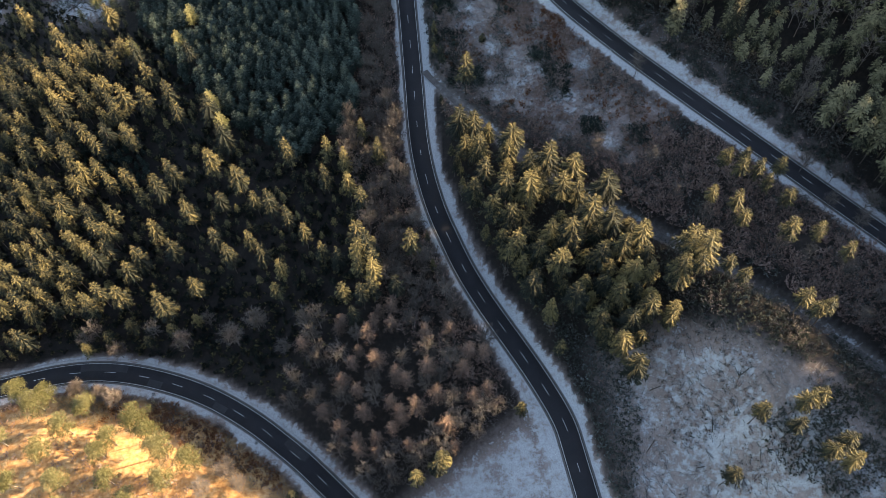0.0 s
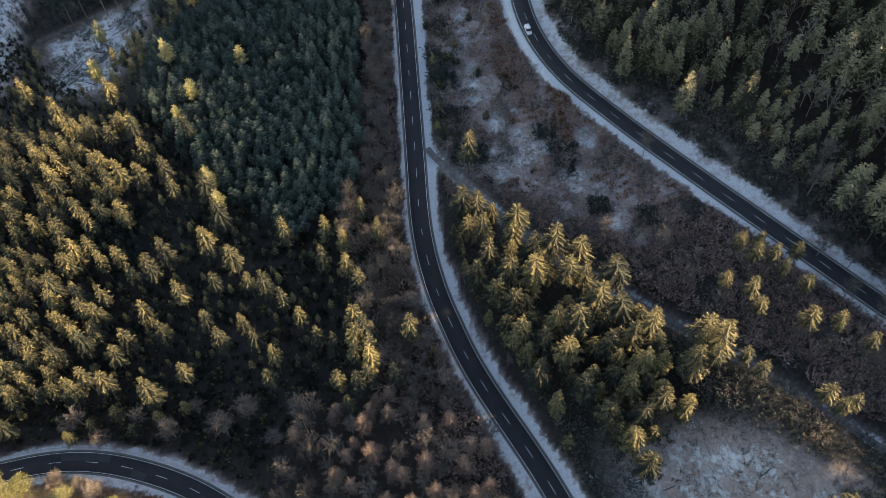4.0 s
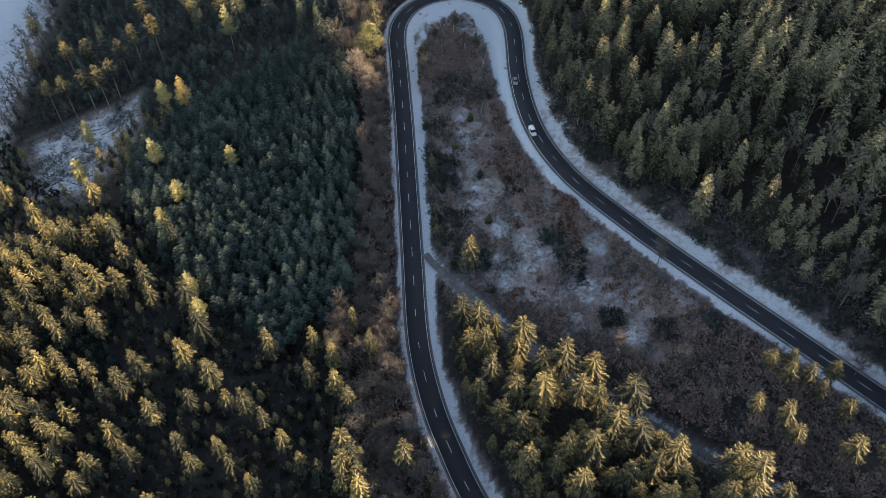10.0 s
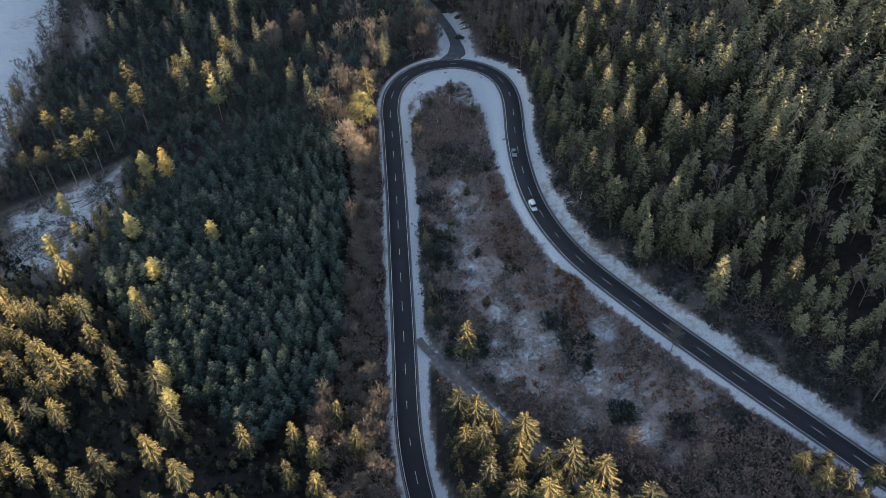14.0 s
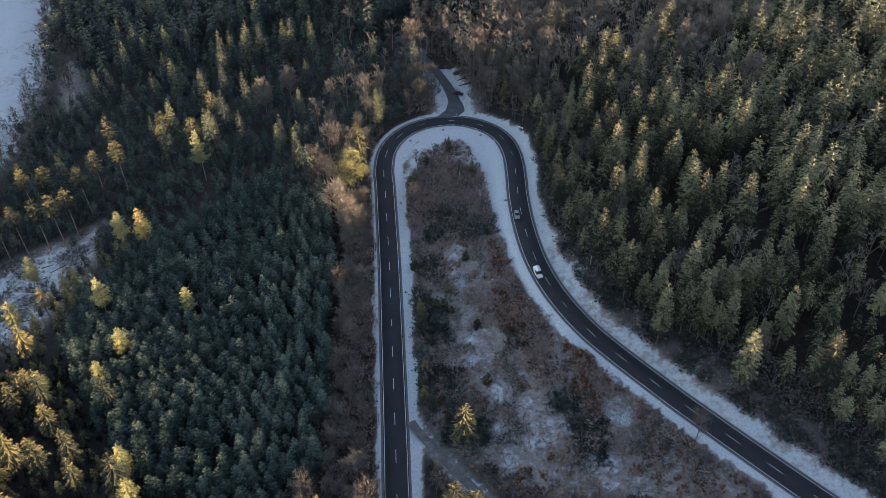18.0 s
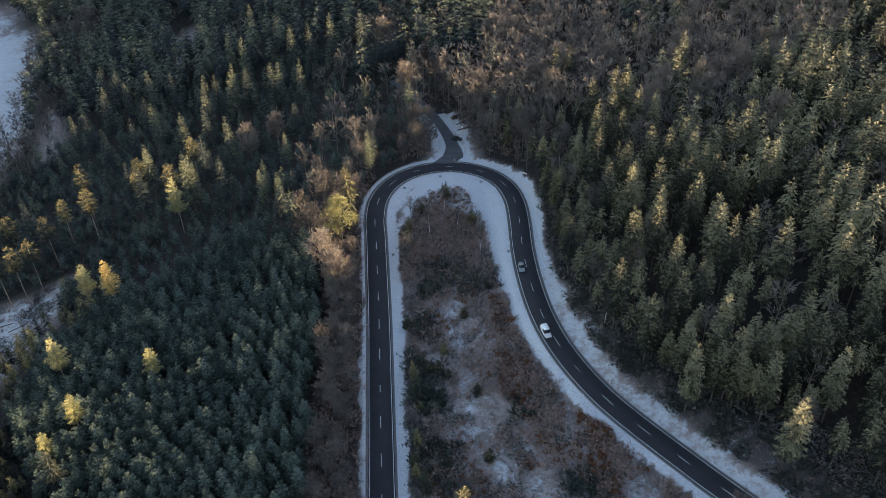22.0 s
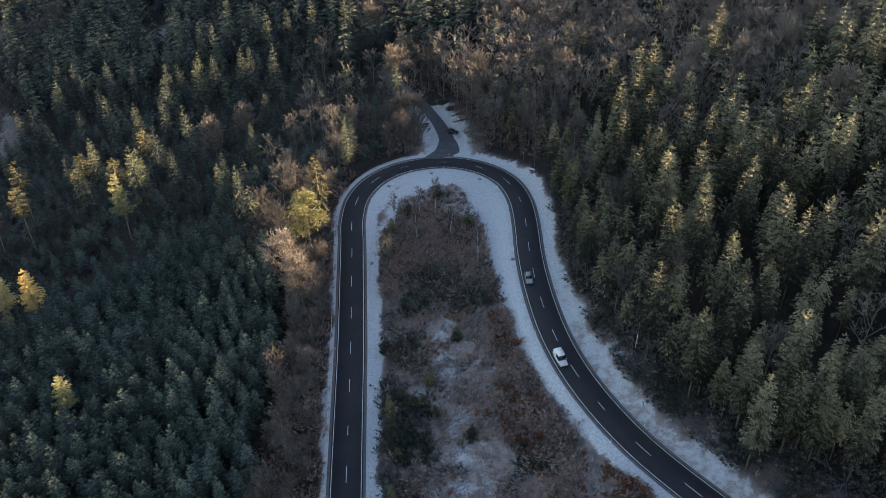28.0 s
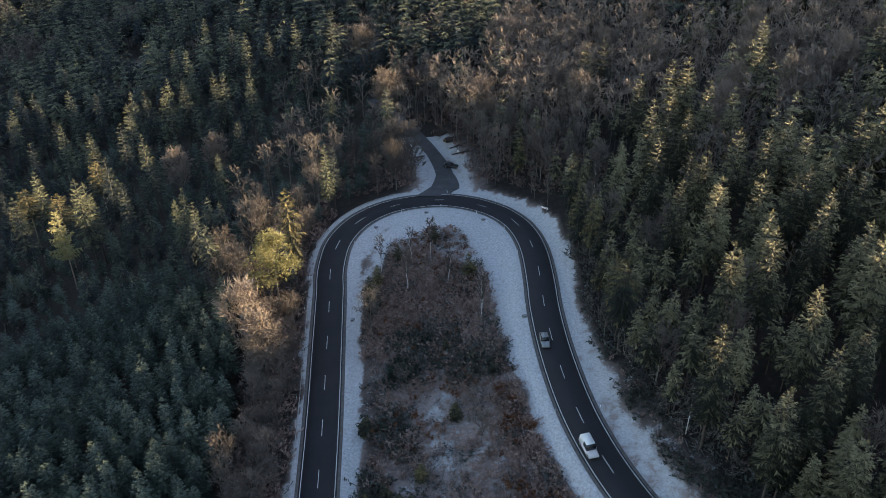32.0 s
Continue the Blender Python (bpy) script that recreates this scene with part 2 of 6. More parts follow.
UPPER = [(28.6, 328.9, 9.2), (31.6, 317.5, 9.7), (32.1, 303.9, 10.2), (31.8, 291.7, 10.5), (32, 280, 10.9), (32.8, 268.4, 11.3), (34.4, 256.7, 11.5), (37.4, 244.8, 11.7),
         (41.8, 233.8, 11.8), (47.4, 223.6, 11.9), (54.3, 214.1, 12), (61.8, 204.8, 12), (69.3, 195.8, 12), (85.6, 177.6, 11.8), (102.2, 159.6, 11.5), (122, 138, 11.2), (146, 112, 10.8), (175, 80, 10)]
TRACK = [(-4.6, 203.2, -0.2), (-2.5, 199.5, 0.1), (1.5, 194, 0.6), (7, 186.5, 1.4), (14.5, 177, 2.2), (24, 166, 3.2), (36, 154, 4.4), (50, 141.5, 5.8), (65, 129, 7.2), (81, 116.5, 8.6),
         (96, 103.5, 9.6), (108, 93.5, 10.2), (122, 80, 10.8), (140, 60, 11.2)]
SPUR = [(11.2, 345, 7.95), (11.6, 351, 7.9), (11.2, 359, 7.5), (9.4, 368.5, 7.0), (6.2, 379, 6.7), (2.0, 390, 6.4), (-4, 403, 6.2), (-14, 420, 6.0)]


def spline(points, step=2.0):
    """Points every step metres along a smooth line through the given ones."""
    p = np.array(points, float)
    p = np.vstack([2 * p[0] - p[1], p, 2 * p[-1] - p[-2]])
    out = []
    for a, b, c, d in zip(p, p[1:], p[2:], p[3:]):
        for f in np.linspace(0, 1, 12, endpoint=False):
            out.append(0.5 * (2 * b + (c - a) * f + (2 * a - 5 * b + 4 * c - d) * f * f + (3 * b - a - 3 * c + d) * f**3))
    out = np.array(out + [p[-2]])
    run = np.r_[0, np.cumsum(np.linalg.norm(np.diff(out[:, :2], axis=0), axis=1))]
    at = np.linspace(0, run[-1], int(run[-1] / step) + 1)
    return np.stack([np.interp(at, run, out[:, k]) for k in range(3)], 1)


ROAD = spline(MAIN[:-1] + LOOP[:-1] + UPPER, 2.0)
TRACK_LINE, SPUR_LINE = spline(TRACK, 2.0), spline(SPUR, 2.0)


def beside(line, x, y):
    """For arrays of places: the distance to a line (positive to the right of its run), the height and the place of its nearest point along it."""
    best, height, run = np.full(x.shape, 1e9), np.zeros(x.shape), np.zeros(x.shape)
    side = np.ones(x.shape)
    for k, (a, b) in enumerate(zip(line[:-1], line[1:])):
        dx, dy = b[:2] - a[:2]
        f = np.clip(((x - a[0]) * dx + (y - a[1]) * dy) / (dx * dx + dy * dy), 0, 1)
        ox, oy = x - a[0] - f * dx, y - a[1] - f * dy
        d = np.hypot(ox, oy)
        near = d < best
        best = np.where(near, d, best)
        side = np.where(near, np.sign(ox * dy - oy * dx + 1e-9), side)
        height = np.where(near, a[2] + f * (b[2] - a[2]), height)
        run = np.where(near, k + f, run)
    return best * side, height, run


def smooth(a, b, v):
    f = np.clip((v - a) / (b - a), 0, 1)
    return f * f * (3 - 2 * f)


def hill(x, y):
    """The slope without the roads: it rises to the right, and falls to a valley on the left."""
    z = 2 + 0.19 * x + 0.012 * (y - 200) + 0.08 * np.maximum(0, x - 60) - 0.16 * np.maximum(0, x - 175)
    z = z - 0.16 * np.clip(x - 60, 0, 80) * smooth(45, 95, 300 - y) * smooth(95, 140, y)
    z = z - 0.10 * np.clip(-30 - x, 0, 150) * smooth(215, 320, y)
    z = z + 0.14 * np.maximum(0, -215 - x) + 0.05 * np.maximum(0, -300 - x)
    z = z + 0.06 * np.maximum(0, y - 470) * smooth(-200, 60, x) + 2.2 * np.sin(x * 0.021 + 1) * np.sin(y * 0.017)
    edge = np.interp(x, [-200, -128, -80, -50, -25], [80, 98, 89, 69, 45])
    z = z + 13 * smooth(4, 34, edge - y) * smooth(20, 50, -x) * smooth(-60, 0, y)
    return np.clip(z, -75, 120) + 0.6 * np.sin(x * 0.11 + y * 0.03) * np.sin(y * 0.09 - x * 0.05)


PINS = ROAD[::6]
PIN_OFF = PINS[:, 2] - hill(PINS[:, 0], PINS[:, 1])


def height(x, y):
    x, y = np.asarray(x, float), np.asarray(y, float)
    total, weight = np.zeros(x.shape), np.full(x.shape, 0.12)
    for (px, py, _), off in zip(PINS, PIN_OFF):
        w = np.exp(-((x - px) ** 2 + (y - py) ** 2) / (2 * 17.0**2))
        total, weight = total + w * off, weight + w
    z = hill(x, y) + total / weight
    for line, half, wide in ((TRACK_LINE, 1.8, 5.0), (SPUR_LINE, 3.2, 8.0), (ROAD, 4.2, 8.5)):
        d, level, _ = beside(line, x, y)
        z = z + (level - 0.06 - z) * (1 - smooth(half, wide, np.abs(d)))
    return z


# ---------------------------------------------------------------- building helpers
def mesh_of(name, verts, faces, mats, slots=None, tint=None, flat=True):
    """A mesh from arrays; faces all of one size, or a list."""
    me = bpy.data.meshes.new(name)
    if isinstance(faces, np.ndarray):
        count, k = faces.shape
        me.vertices.add(len(verts))
        me.vertices.foreach_set("co", np.ascontiguousarray(verts, np.float32).ravel())
        me.loops.add(count * k)
        me.loops.foreach_set("vertex_index", faces.astype(np.int32).ravel())
        me.polygons.add(count)
        me.polygons.foreach_set("loop_start", np.arange(0, count * k, k, dtype=np.int32))
        me.update(calc_edges=True)
    else:
        me.from_pydata([tuple(v) for v in verts], [], faces)
    for m in mats if isinstance(mats, (list, tuple)) else [mats]:
        me.materials.append(m)
    if slots is not None:
        me.polygons.foreach_set("material_index", np.asarray(slots, np.int32))
    if tint is not None:
        me.attributes.new("tint", "FLOAT", "POINT").data.foreach_set("value", np.asarray(tint, np.float32))
    if not flat:
        me.polygons.foreach_set("use_smooth", np.ones(len(me.polygons), bool))
    me.update()
    return me


def part(name, me, parent, label="", m=None):
    """Links a mesh as one part under a thing or a part."""
    ob = new(name, me)
    ob.parent = parent
    if m is not None:
        ob.matrix_basis = m
    if label:
        tagged(ob, label)
    return ob


def thing(name, label, category, group="", at=None, kind=""):
    ob = new(name)
    ob.empty_display_size = 0.2
    if at is not None:
        ob.matrix_basis = at
    return tagged(ob, label, category, group, kind)


def bm_mesh(name, build, mats, bevel=0.0, flat=True):
    """A mesh from a function that fills a bmesh."""
    bm = bmesh.new()
    build(bm)
    if bevel:
        bmesh.ops.bevel(bm, geom=list(bm.edges), offset=bevel, segments=2, affect="EDGES", clamp_overlap=True)
    me = bpy.data.meshes.new(name)
    bm.to_mesh(me)
    bm.free()
    for m in mats if isinstance(mats, (list, tuple)) else [mats]:
        me.materials.append(m)
    if not flat:
        me.polygons.foreach_set("use_smooth", np.ones(len(me.polygons), bool))
    return me


def box(bm, x, y, z, sx, sy, sz, m=None):
    """A box round (x, y, z), base at z."""
    at = Matrix.Translation((x, y, z + sz / 2)) @ Matrix.Diagonal((sx, sy, sz, 1))
    return bmesh.ops.create_cube(bm, size=1, matrix=(m or Matrix()) @ at)["verts"]


def tube(bm, x, y, z, r0, r1, h, n=10, m=None):
    return bmesh.ops.create_cone(bm, cap_ends=True, segments=n, radius1=r0, radius2=r1, depth=h, matrix=(m or Matrix()) @ Matrix.Translation((x, y, z + h / 2)))["verts"]


# ---------------------------------------------------------------- ground: one sheet, fine near the roads, wide to the horizon
def steps(lo, hi, fine, end):
    grow, wide, at = [], fine, 0.0
    while at < end:
        wide *= 1.25
        at += wide
        grow.append(at)
    return np.r_[lo - np.array(grow[::-1]), np.arange(lo, hi + 0.01, fine), hi + np.array(grow)]


def inside(poly, x, y):
    hit = np.zeros(x.shape, bool)
    for (ax, ay), (bx, by) in zip(poly, poly[1:] + poly[:1]):
        hit ^= ((ay > y) != (by > y)) & (x < (bx - ax) * (y - ay) / (by - ay + 1e-12) + ax)
    return hit


def soft_inside(poly, x, y, wide):
    """1 well inside a polygon, 0 outside, over a border that wide."""
    ring = np.array([(*p, 0.0) for p in poly + poly[:1]])
    d = np.abs(beside(ring, x, y)[0])
    return np.where(inside(poly, x, y), 0.5 + 0.5 * np.clip(d / wide, 0, 1), 0.5 - 0.5 * np.clip(d / wide, 0, 1))


ISLAND = [(-3, 324), (14, 330), (23, 300), (25.6, 254.7), (40, 219), (58, 196), (80, 172), (66, 150), (30, 170), (2, 198), (-4.5, 275)]
TIP_TOP = [(-8, 306), (-9, 326), (-2, 336), (10, 338), (22, 331), (26, 312), (24, 292), (19, 300), (15, 312), (7, 321), (-1, 317)]
CLEARING_WEST = [(-137.5, 333.8), (-151.4, 325.9), (-164.2, 325.3), (-176.1, 322.4), (-193.3, 316.2), (-167.8, 261.4), (-140.3, 256.2), (-137.0, 282.2), (-130.1, 305.9)]
MEADOW_WEST = [(-330, 700), (-255, 610), (-215, 480), (-205, 330), (-196, 280), (-250, 200), (-400, 260), (-400, 700)]
FIELD_EAST = [(44, 92), (62, 98), (86, 88), (106, 72), (118, 50), (116, 0), (50, 0), (48, 60)]
FIELD_BEND = [(-20, 46), (-6, 56), (10, 66), (24, 74), (31, 62), (36, 20), (30, -8), (10, 12)]
SOUTH_WOOD = [(-200, 78), (-165, 85), (-130, 92), (-100, 89), (-75, 78), (-52, 60), (-40, 30), (-60, -60), (-250, -60)]
GAP_NORTH = [(-159.2, 574.0), (-141.3, 569.7), (-129.4, 528.3), (-143.1, 526.1)]
GAP_WEST = [(-214.6, 488.9), (-218.9, 513.5), (-204.0, 501.2), (-188.7, 464.1), (-189.4, 446.6), (-198.7, 444.0)]
EAST_LOW = [(62, 150), (80, 172), (100, 153), (150, 103), (128, 84), (95, 108), (60, 137)]
LOWER_EAST = [(60, 137), (95, 108), (128, 84), (150, 60), (150, 40), (118, 50), (106, 72), (86, 88), (62, 98), (68, 118)]
YOUNG = [(-37, 303), (-30, 262), (-29, 215), (-30, 183), (-52, 171), (-75, 188), (-98, 214), (-122, 247), (-124, 282), (-104, 302), (-67, 323)]
VIEW = [(-165, 30), (-215, 120), (-225, 300), (-320, 640), (-300, 830), (0, 700), (90, 580), (210, 440), (200, 240), (150, 20), (60, -40), (-60, 10)]


# patches of frost between the arms: x, y, spread, strength
LANES = [(9, 266, 4.5, 0.78), (11, 250, 4, 0.58), (12.2, 237, 4, 0.6), (16.6, 223, 4.5, 0.62), (20, 209, 5, 0.64), (27, 202, 5, 0.64), (34, 200, 5, 0.6), (51, 196, 6, 0.58),
         (46, 180, 6, 0.62), (52, 174, 5, 0.62), (22, 187, 5, 0.56), (57, 162, 6, 0.56), (28, 190, 5, 0.54), (40, 168, 5, 0.54)]
# dark clumps of young conifers and bramble between the arms
CLUMPS = [(6.6, 214), (3.5, 217), (1.1, 238.5), (2.5, 232), (13.5, 197), (4.2, 194), (8, 197), (40.5, 194), (37.5, 201), (43.4, 187.5), (44, 193), (51.3, 168), (26.3, 225), (14.7, 183), (2, 276), (4, 285), (66, 163)]


def verge(d, run):
    """Frosted grass along the road: wider on the upper side of the upper arm and inside the bends."""
    n = len(ROAD)
    f = run / n
    at = [0, 0.16, 0.30, 0.36, 0.42, 0.466, 0.514, 0.563, 0.613, 0.636, 0.672, 0.695, 0.721, 0.757, 0.816, 0.889, 1]
    left = np.interp(f, at, [2.8, 4.2, 6, 7, 3.2, 2.8, 2.4, 2.5, 2.3, 3.0, 3.4, 5.0, 5.0, 5.6, 6.2, 6.0, 5.5])
    right = np.interp(f, at, [3.4, 4.2, 6, 3.8, 4.2, 3.8, 4.2, 4.6, 5.0, 5.6, 5.2, 7.2, 8.4, 5.6, 3.8, 3.4, 3.2])
    return np.where(d < 0, left, right) + 3.1


def on_bank(x, y):
    """The open bank above the upper arm, between the verge and the wood."""
    d, _, run = beside(ROAD, x, y)
    f = run / len(ROAD)
    return (d < 0) & (-d > 6.0) & (-d < np.interp(f, [0.70, 0.745, 0.77, 0.84, 0.90, 1.0], [8, 8.5, 13, 20, 15, 9]) + 1.2 * np.sin(x * 0.45) + 0.8 * np.cos(y * 0.8)) & (f > 0.715)


def ground():
    xs, ys = steps(-250, 190, 1.6, 2600), steps(20, 480, 1.6, 2600)
    gx, gy = (a.ravel() for a in np.meshgrid(xs, ys))
    gz = height(gx, gy)
    far = np.hypot(np.maximum(0, np.abs(gx + 30) - 400), np.maximum(0, np.abs(gy - 250) - 500))
    gz = gz + far * 0.03
    nx, ny = len(xs), len(ys)
    k = (np.arange(ny - 1)[:, None] * nx + np.arange(nx - 1)).ravel()
    faces = np.stack([k, k + 1, k + nx + 1, k + nx], 1)
    me = mesh_of("ground", np.stack([gx, gy, gz], 1), faces, GROUND, flat=False)
    d, _, run = beside(ROAD, gx, gy)
    wide = verge(d, run) + np.array([noise.noise((a * 0.09, b * 0.09, 1.0)) for a, b in zip(gx, gy)]) * np.where(np.abs(d) < 30, 1.1, 0) + np.array([noise.noise((a * 0.35, b * 0.35, 4.0)) if c < 30 else 0.0 for a, b, c in zip(gx, gy, np.abs(d))]) * 0.9
    near = 1 - smooth(wide - 1.4, wide + 0.8, np.abs(d))
    upper = smooth(0.70, 0.78, run / len(ROAD)) * (d < 0)
    lower = smooth(0.26, 0.30, run / len(ROAD)) * (1 - smooth(0.44, 0.5, run / len(ROAD)))
    frost = 0.16 + (0.86 - 0.2 * lower - 0.30 * upper - 0.24 * (run / len(ROAD) < 0.2)) * near
    frost = np.maximum(frost, 0.52 * soft_inside(ISLAND, gx, gy, 6))
    frost = np.maximum(frost, 0.92 * soft_inside(TIP_TOP, gx, gy, 3))
    frost = np.maximum(frost, 0.64 * soft_inside(FIELD_EAST, gx, gy, 9))
    frost = np.maximum(frost, 0.72 * soft_inside(FIELD_BEND, gx, gy, 6))
    frost = np.maximum(frost, 0.80 * soft_inside(CLEARING_WEST, gx, gy, 8))
    frost = np.maximum(frost, 0.86 * soft_inside(MEADOW_WEST, gx, gy, 14))
    frost = np.maximum(frost, 0.62 * soft_inside(GAP_NORTH, gx, gy, 8))
    frost = np.maximum(frost, 0.56 * soft_inside(GAP_WEST, gx, gy, 8))
    ripple = np.array([noise.noise((a * 0.22, b * 0.16, 5.0)) if abs(a - 30) < 45 and abs(b - 220) < 80 else 0.0 for a, b in zip(gx, gy)])
    frost = np.maximum(frost, (0.85 + 0.7 * ripple) * np.exp(-((gx - 8.5) ** 2 / 22 + (gy - 255) ** 2 / 80)))
    frost = np.maximum(frost, (0.74 + 0.7 * ripple) * np.exp(-((gx - 11 - (245 - gy) * 0.10) ** 2 / 9 + (gy - 225) ** 2 / 700)))
    for ax, ay, wide_a, strong in LANES:
        frost = np.maximum(frost, (strong + 0.35 * ripple) * np.exp(-((gx - ax) ** 2 + ((gy - ay) * 0.75) ** 2) / (2 * wide_a**2)))
    frost = np.maximum(frost, 0.34 * np.maximum(soft_inside(EAST_LOW, gx, gy, 6), soft_inside(LOWER_EAST, gx, gy, 6)))
    banked = on_bank(gx, gy)
    frost = np.maximum(frost, np.where(banked, 0.42, 0))
    t, _, _ = beside(TRACK_LINE, gx, gy)
    s, _, _ = beside(SPUR_LINE, gx, gy)
    frost = np.maximum(frost, 0.6 * (1 - smooth(2.0, 4.5, np.abs(t))))
    frost = np.maximum(frost, 0.85 * (1 - smooth(5.5, 12.0, np.abs(s))) * (gy < 388))
    south = soft_inside(SOUTH_WOOD, gx, gy, 5)
    frost = np.where(np.abs(d) > 9, frost * (1 - 0.9 * south), frost)
    frost = np.maximum(frost, 0.5 * soft_inside([(-86, 84), (-56, 66), (-52, 58), (-64, 62), (-84, 76)], gx, gy, 4))
    litter = np.clip(south, 0, 1) * smooth(6, 9.5, np.abs(d))
    earth = 1 - smooth(1.5, 4.0, np.abs(t))
    bare = np.max([soft_inside(p, gx, gy, 4) for p in (ISLAND, TIP_TOP, FIELD_EAST, FIELD_BEND, CLEARING_WEST, MEADOW_WEST, GAP_NORTH, GAP_WEST)] + [near, banked * 0.35, (1 - smooth(6, 14, np.abs(s))) * (gy < 384)], axis=0)
    for key, value in (("frost", frost), ("litter", litter), ("earth", earth), ("open", bare)):
        me.attributes.new(key, "FLOAT", "POINT").data.foreach_set("value", np.asarray(value, np.float32))
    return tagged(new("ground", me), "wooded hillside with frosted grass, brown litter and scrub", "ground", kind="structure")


ground_ob = ground()


# ---------------------------------------------------------------- roads
def across(line):
    """The direction to the right of a line at each of its points."""
    t = np.gradient(line[:, :2], axis=0)
    t /= np.linalg.norm(t, axis=1)[:, None]
    return np.stack([t[:, 1], -t[:, 0], np.zeros(len(t))], 1)


def ribbon(line, offsets, lifts):
    """A strip along a line, through the given offsets to its right, with their lifts."""
    side, k = across(line), len(offsets)
    v = np.concatenate([line + side * o + (0, 0, h) for o, h in zip(offsets, lifts)]).reshape(k, len(line), 3)
    n = len(line)
    faces = [np.stack([i * n + np.arange(n - 1), (i + 1) * n + np.arange(n - 1), (i + 1) * n + np.arange(1, n), i * n + np.arange(1, n)], 1)[:, ::-1] for i in range(k - 1)]
    return v.reshape(-1, 3), np.concatenate(faces)


FINE = spline([tuple(p) for p in ROAD[::3]] + [tuple(ROAD[-1])], 1.0)
road = thing("road", "dark asphalt country road winding in hairpins through the forest", "road", kind="structure")
part("carriageway", mesh_of("carriageway", *ribbon(FINE, [-3.5, -3.35, 0, 3.35, 3.5], [-0.35, 0.03, 0.08, 0.03, -0.35]), ASPHALT), road)
for name, o in (("shoulder", -3.62), ("shoulder", 3.62)):
    part(name, mesh_of(name, *ribbon(FINE, [o - 0.32, o, o + 0.32], [0.0, 0.035, 0.022]), KERB_EARTH), road, "narrow strip of gravel beside the asphalt")
for o in (-3.03, 3.03):
    part("edge_line", mesh_of("edge_line", *ribbon(FINE, [o - 0.075, o + 0.075], [0.046, 0.046]), PAINT), road, "thin white painted line")


def stripe(line, start, long, wide, lift, o=0.0):
    """A piece of ribbon from a place along a line, for that length."""
    run = np.r_[0, np.cumsum(np.linalg.norm(np.diff(line, axis=0), axis=1))]
    at = np.linspace(start, start + long, max(3, int(long / 1.0) + 1))
    piece = np.stack([np.interp(at, run, line[:, k]) for k in range(3)], 1)
    return ribbon(piece, [o - wide / 2, o + wide / 2], [lift, lift])


def place_along(line, x, y):
    run = np.r_[0, np.cumsum(np.linalg.norm(np.diff(line, axis=0), axis=1))]
    return float(np.interp(beside(line, np.array([x]), np.array([y]))[2][0], np.arange(len(line)), run))


DASH_AT = place_along(FINE, -9.0, 204.4)
ROAD_LONG = float(np.linalg.norm(np.diff(FINE, axis=0), axis=1).sum())
rng = np.random.default_rng(3)
for k in range(-int(DASH_AT / 12.0), int((ROAD_LONG - DASH_AT) / 12.0)):
    long = 4.0 if rng.random() < 0.8 else rng.uniform(2.2, 3.4)
    part("dash", mesh_of("dash", *stripe(FINE, DASH_AT + 12.0 * k - 2, long, 0.13, 0.093), PAINT), road)
for x, y, long, o in ((-122, 98.2, 16, -1.5), (-98, 95, 5, 1.6), (-52, 70.5, 9, -1.5), (-75, 86, 5, 1.4)):
    part("asphalt_patch", mesh_of("asphalt_patch", *stripe(FINE, place_along(FINE, x, y), long, 2.7, 0.075, o), PATCH_ASPHALT), road, "greyer patch of mended asphalt")

spur = thing("side_road", "worn side road with frosty dirt joining the hairpin", "road", kind="structure")
SPUR_FINE = spline(SPUR, 1.0)
wide = np.interp(np.arange(len(SPUR_FINE)), [0, 6, 14, 30, 80], [7.6, 4.1, 2.5, 2.1, 1.9])
sv, sf = ribbon(SPUR_FINE, [-1, -0.5, 0, 0.5, 1], [0.005, 0.035, 0.045, 0.035, 0.005])
sv[:, :2] = np.tile(SPUR_FINE[:, :2], (5, 1)) + (sv[:, :2] - np.tile(SPUR_FINE[:, :2], (5, 1))) * np.tile(wide, 5)[:, None]
part("surface", mesh_of("surface", sv, sf, WORN_ASPHALT), spur)

track = thing("forest_track", "rutted earth track with frosty edges leaving the road", "track", kind="structure")
TRACK_FINE = spline(TRACK, 1.0)
tv, tf = ribbon(TRACK_FINE, [-1.25, -1.0, -0.7, -0.35, 0, 0.35, 0.7, 1.0, 1.25], [-0.03, 0.06, 0.03, 0.07, 0.10, 0.07, 0.03, 0.06, -0.03])
tv[:, 2] += rng.normal(0, 0.012, len(tv))
part("surface", mesh_of("surface", tv, tf, TRACK_EARTH, flat=False), track)


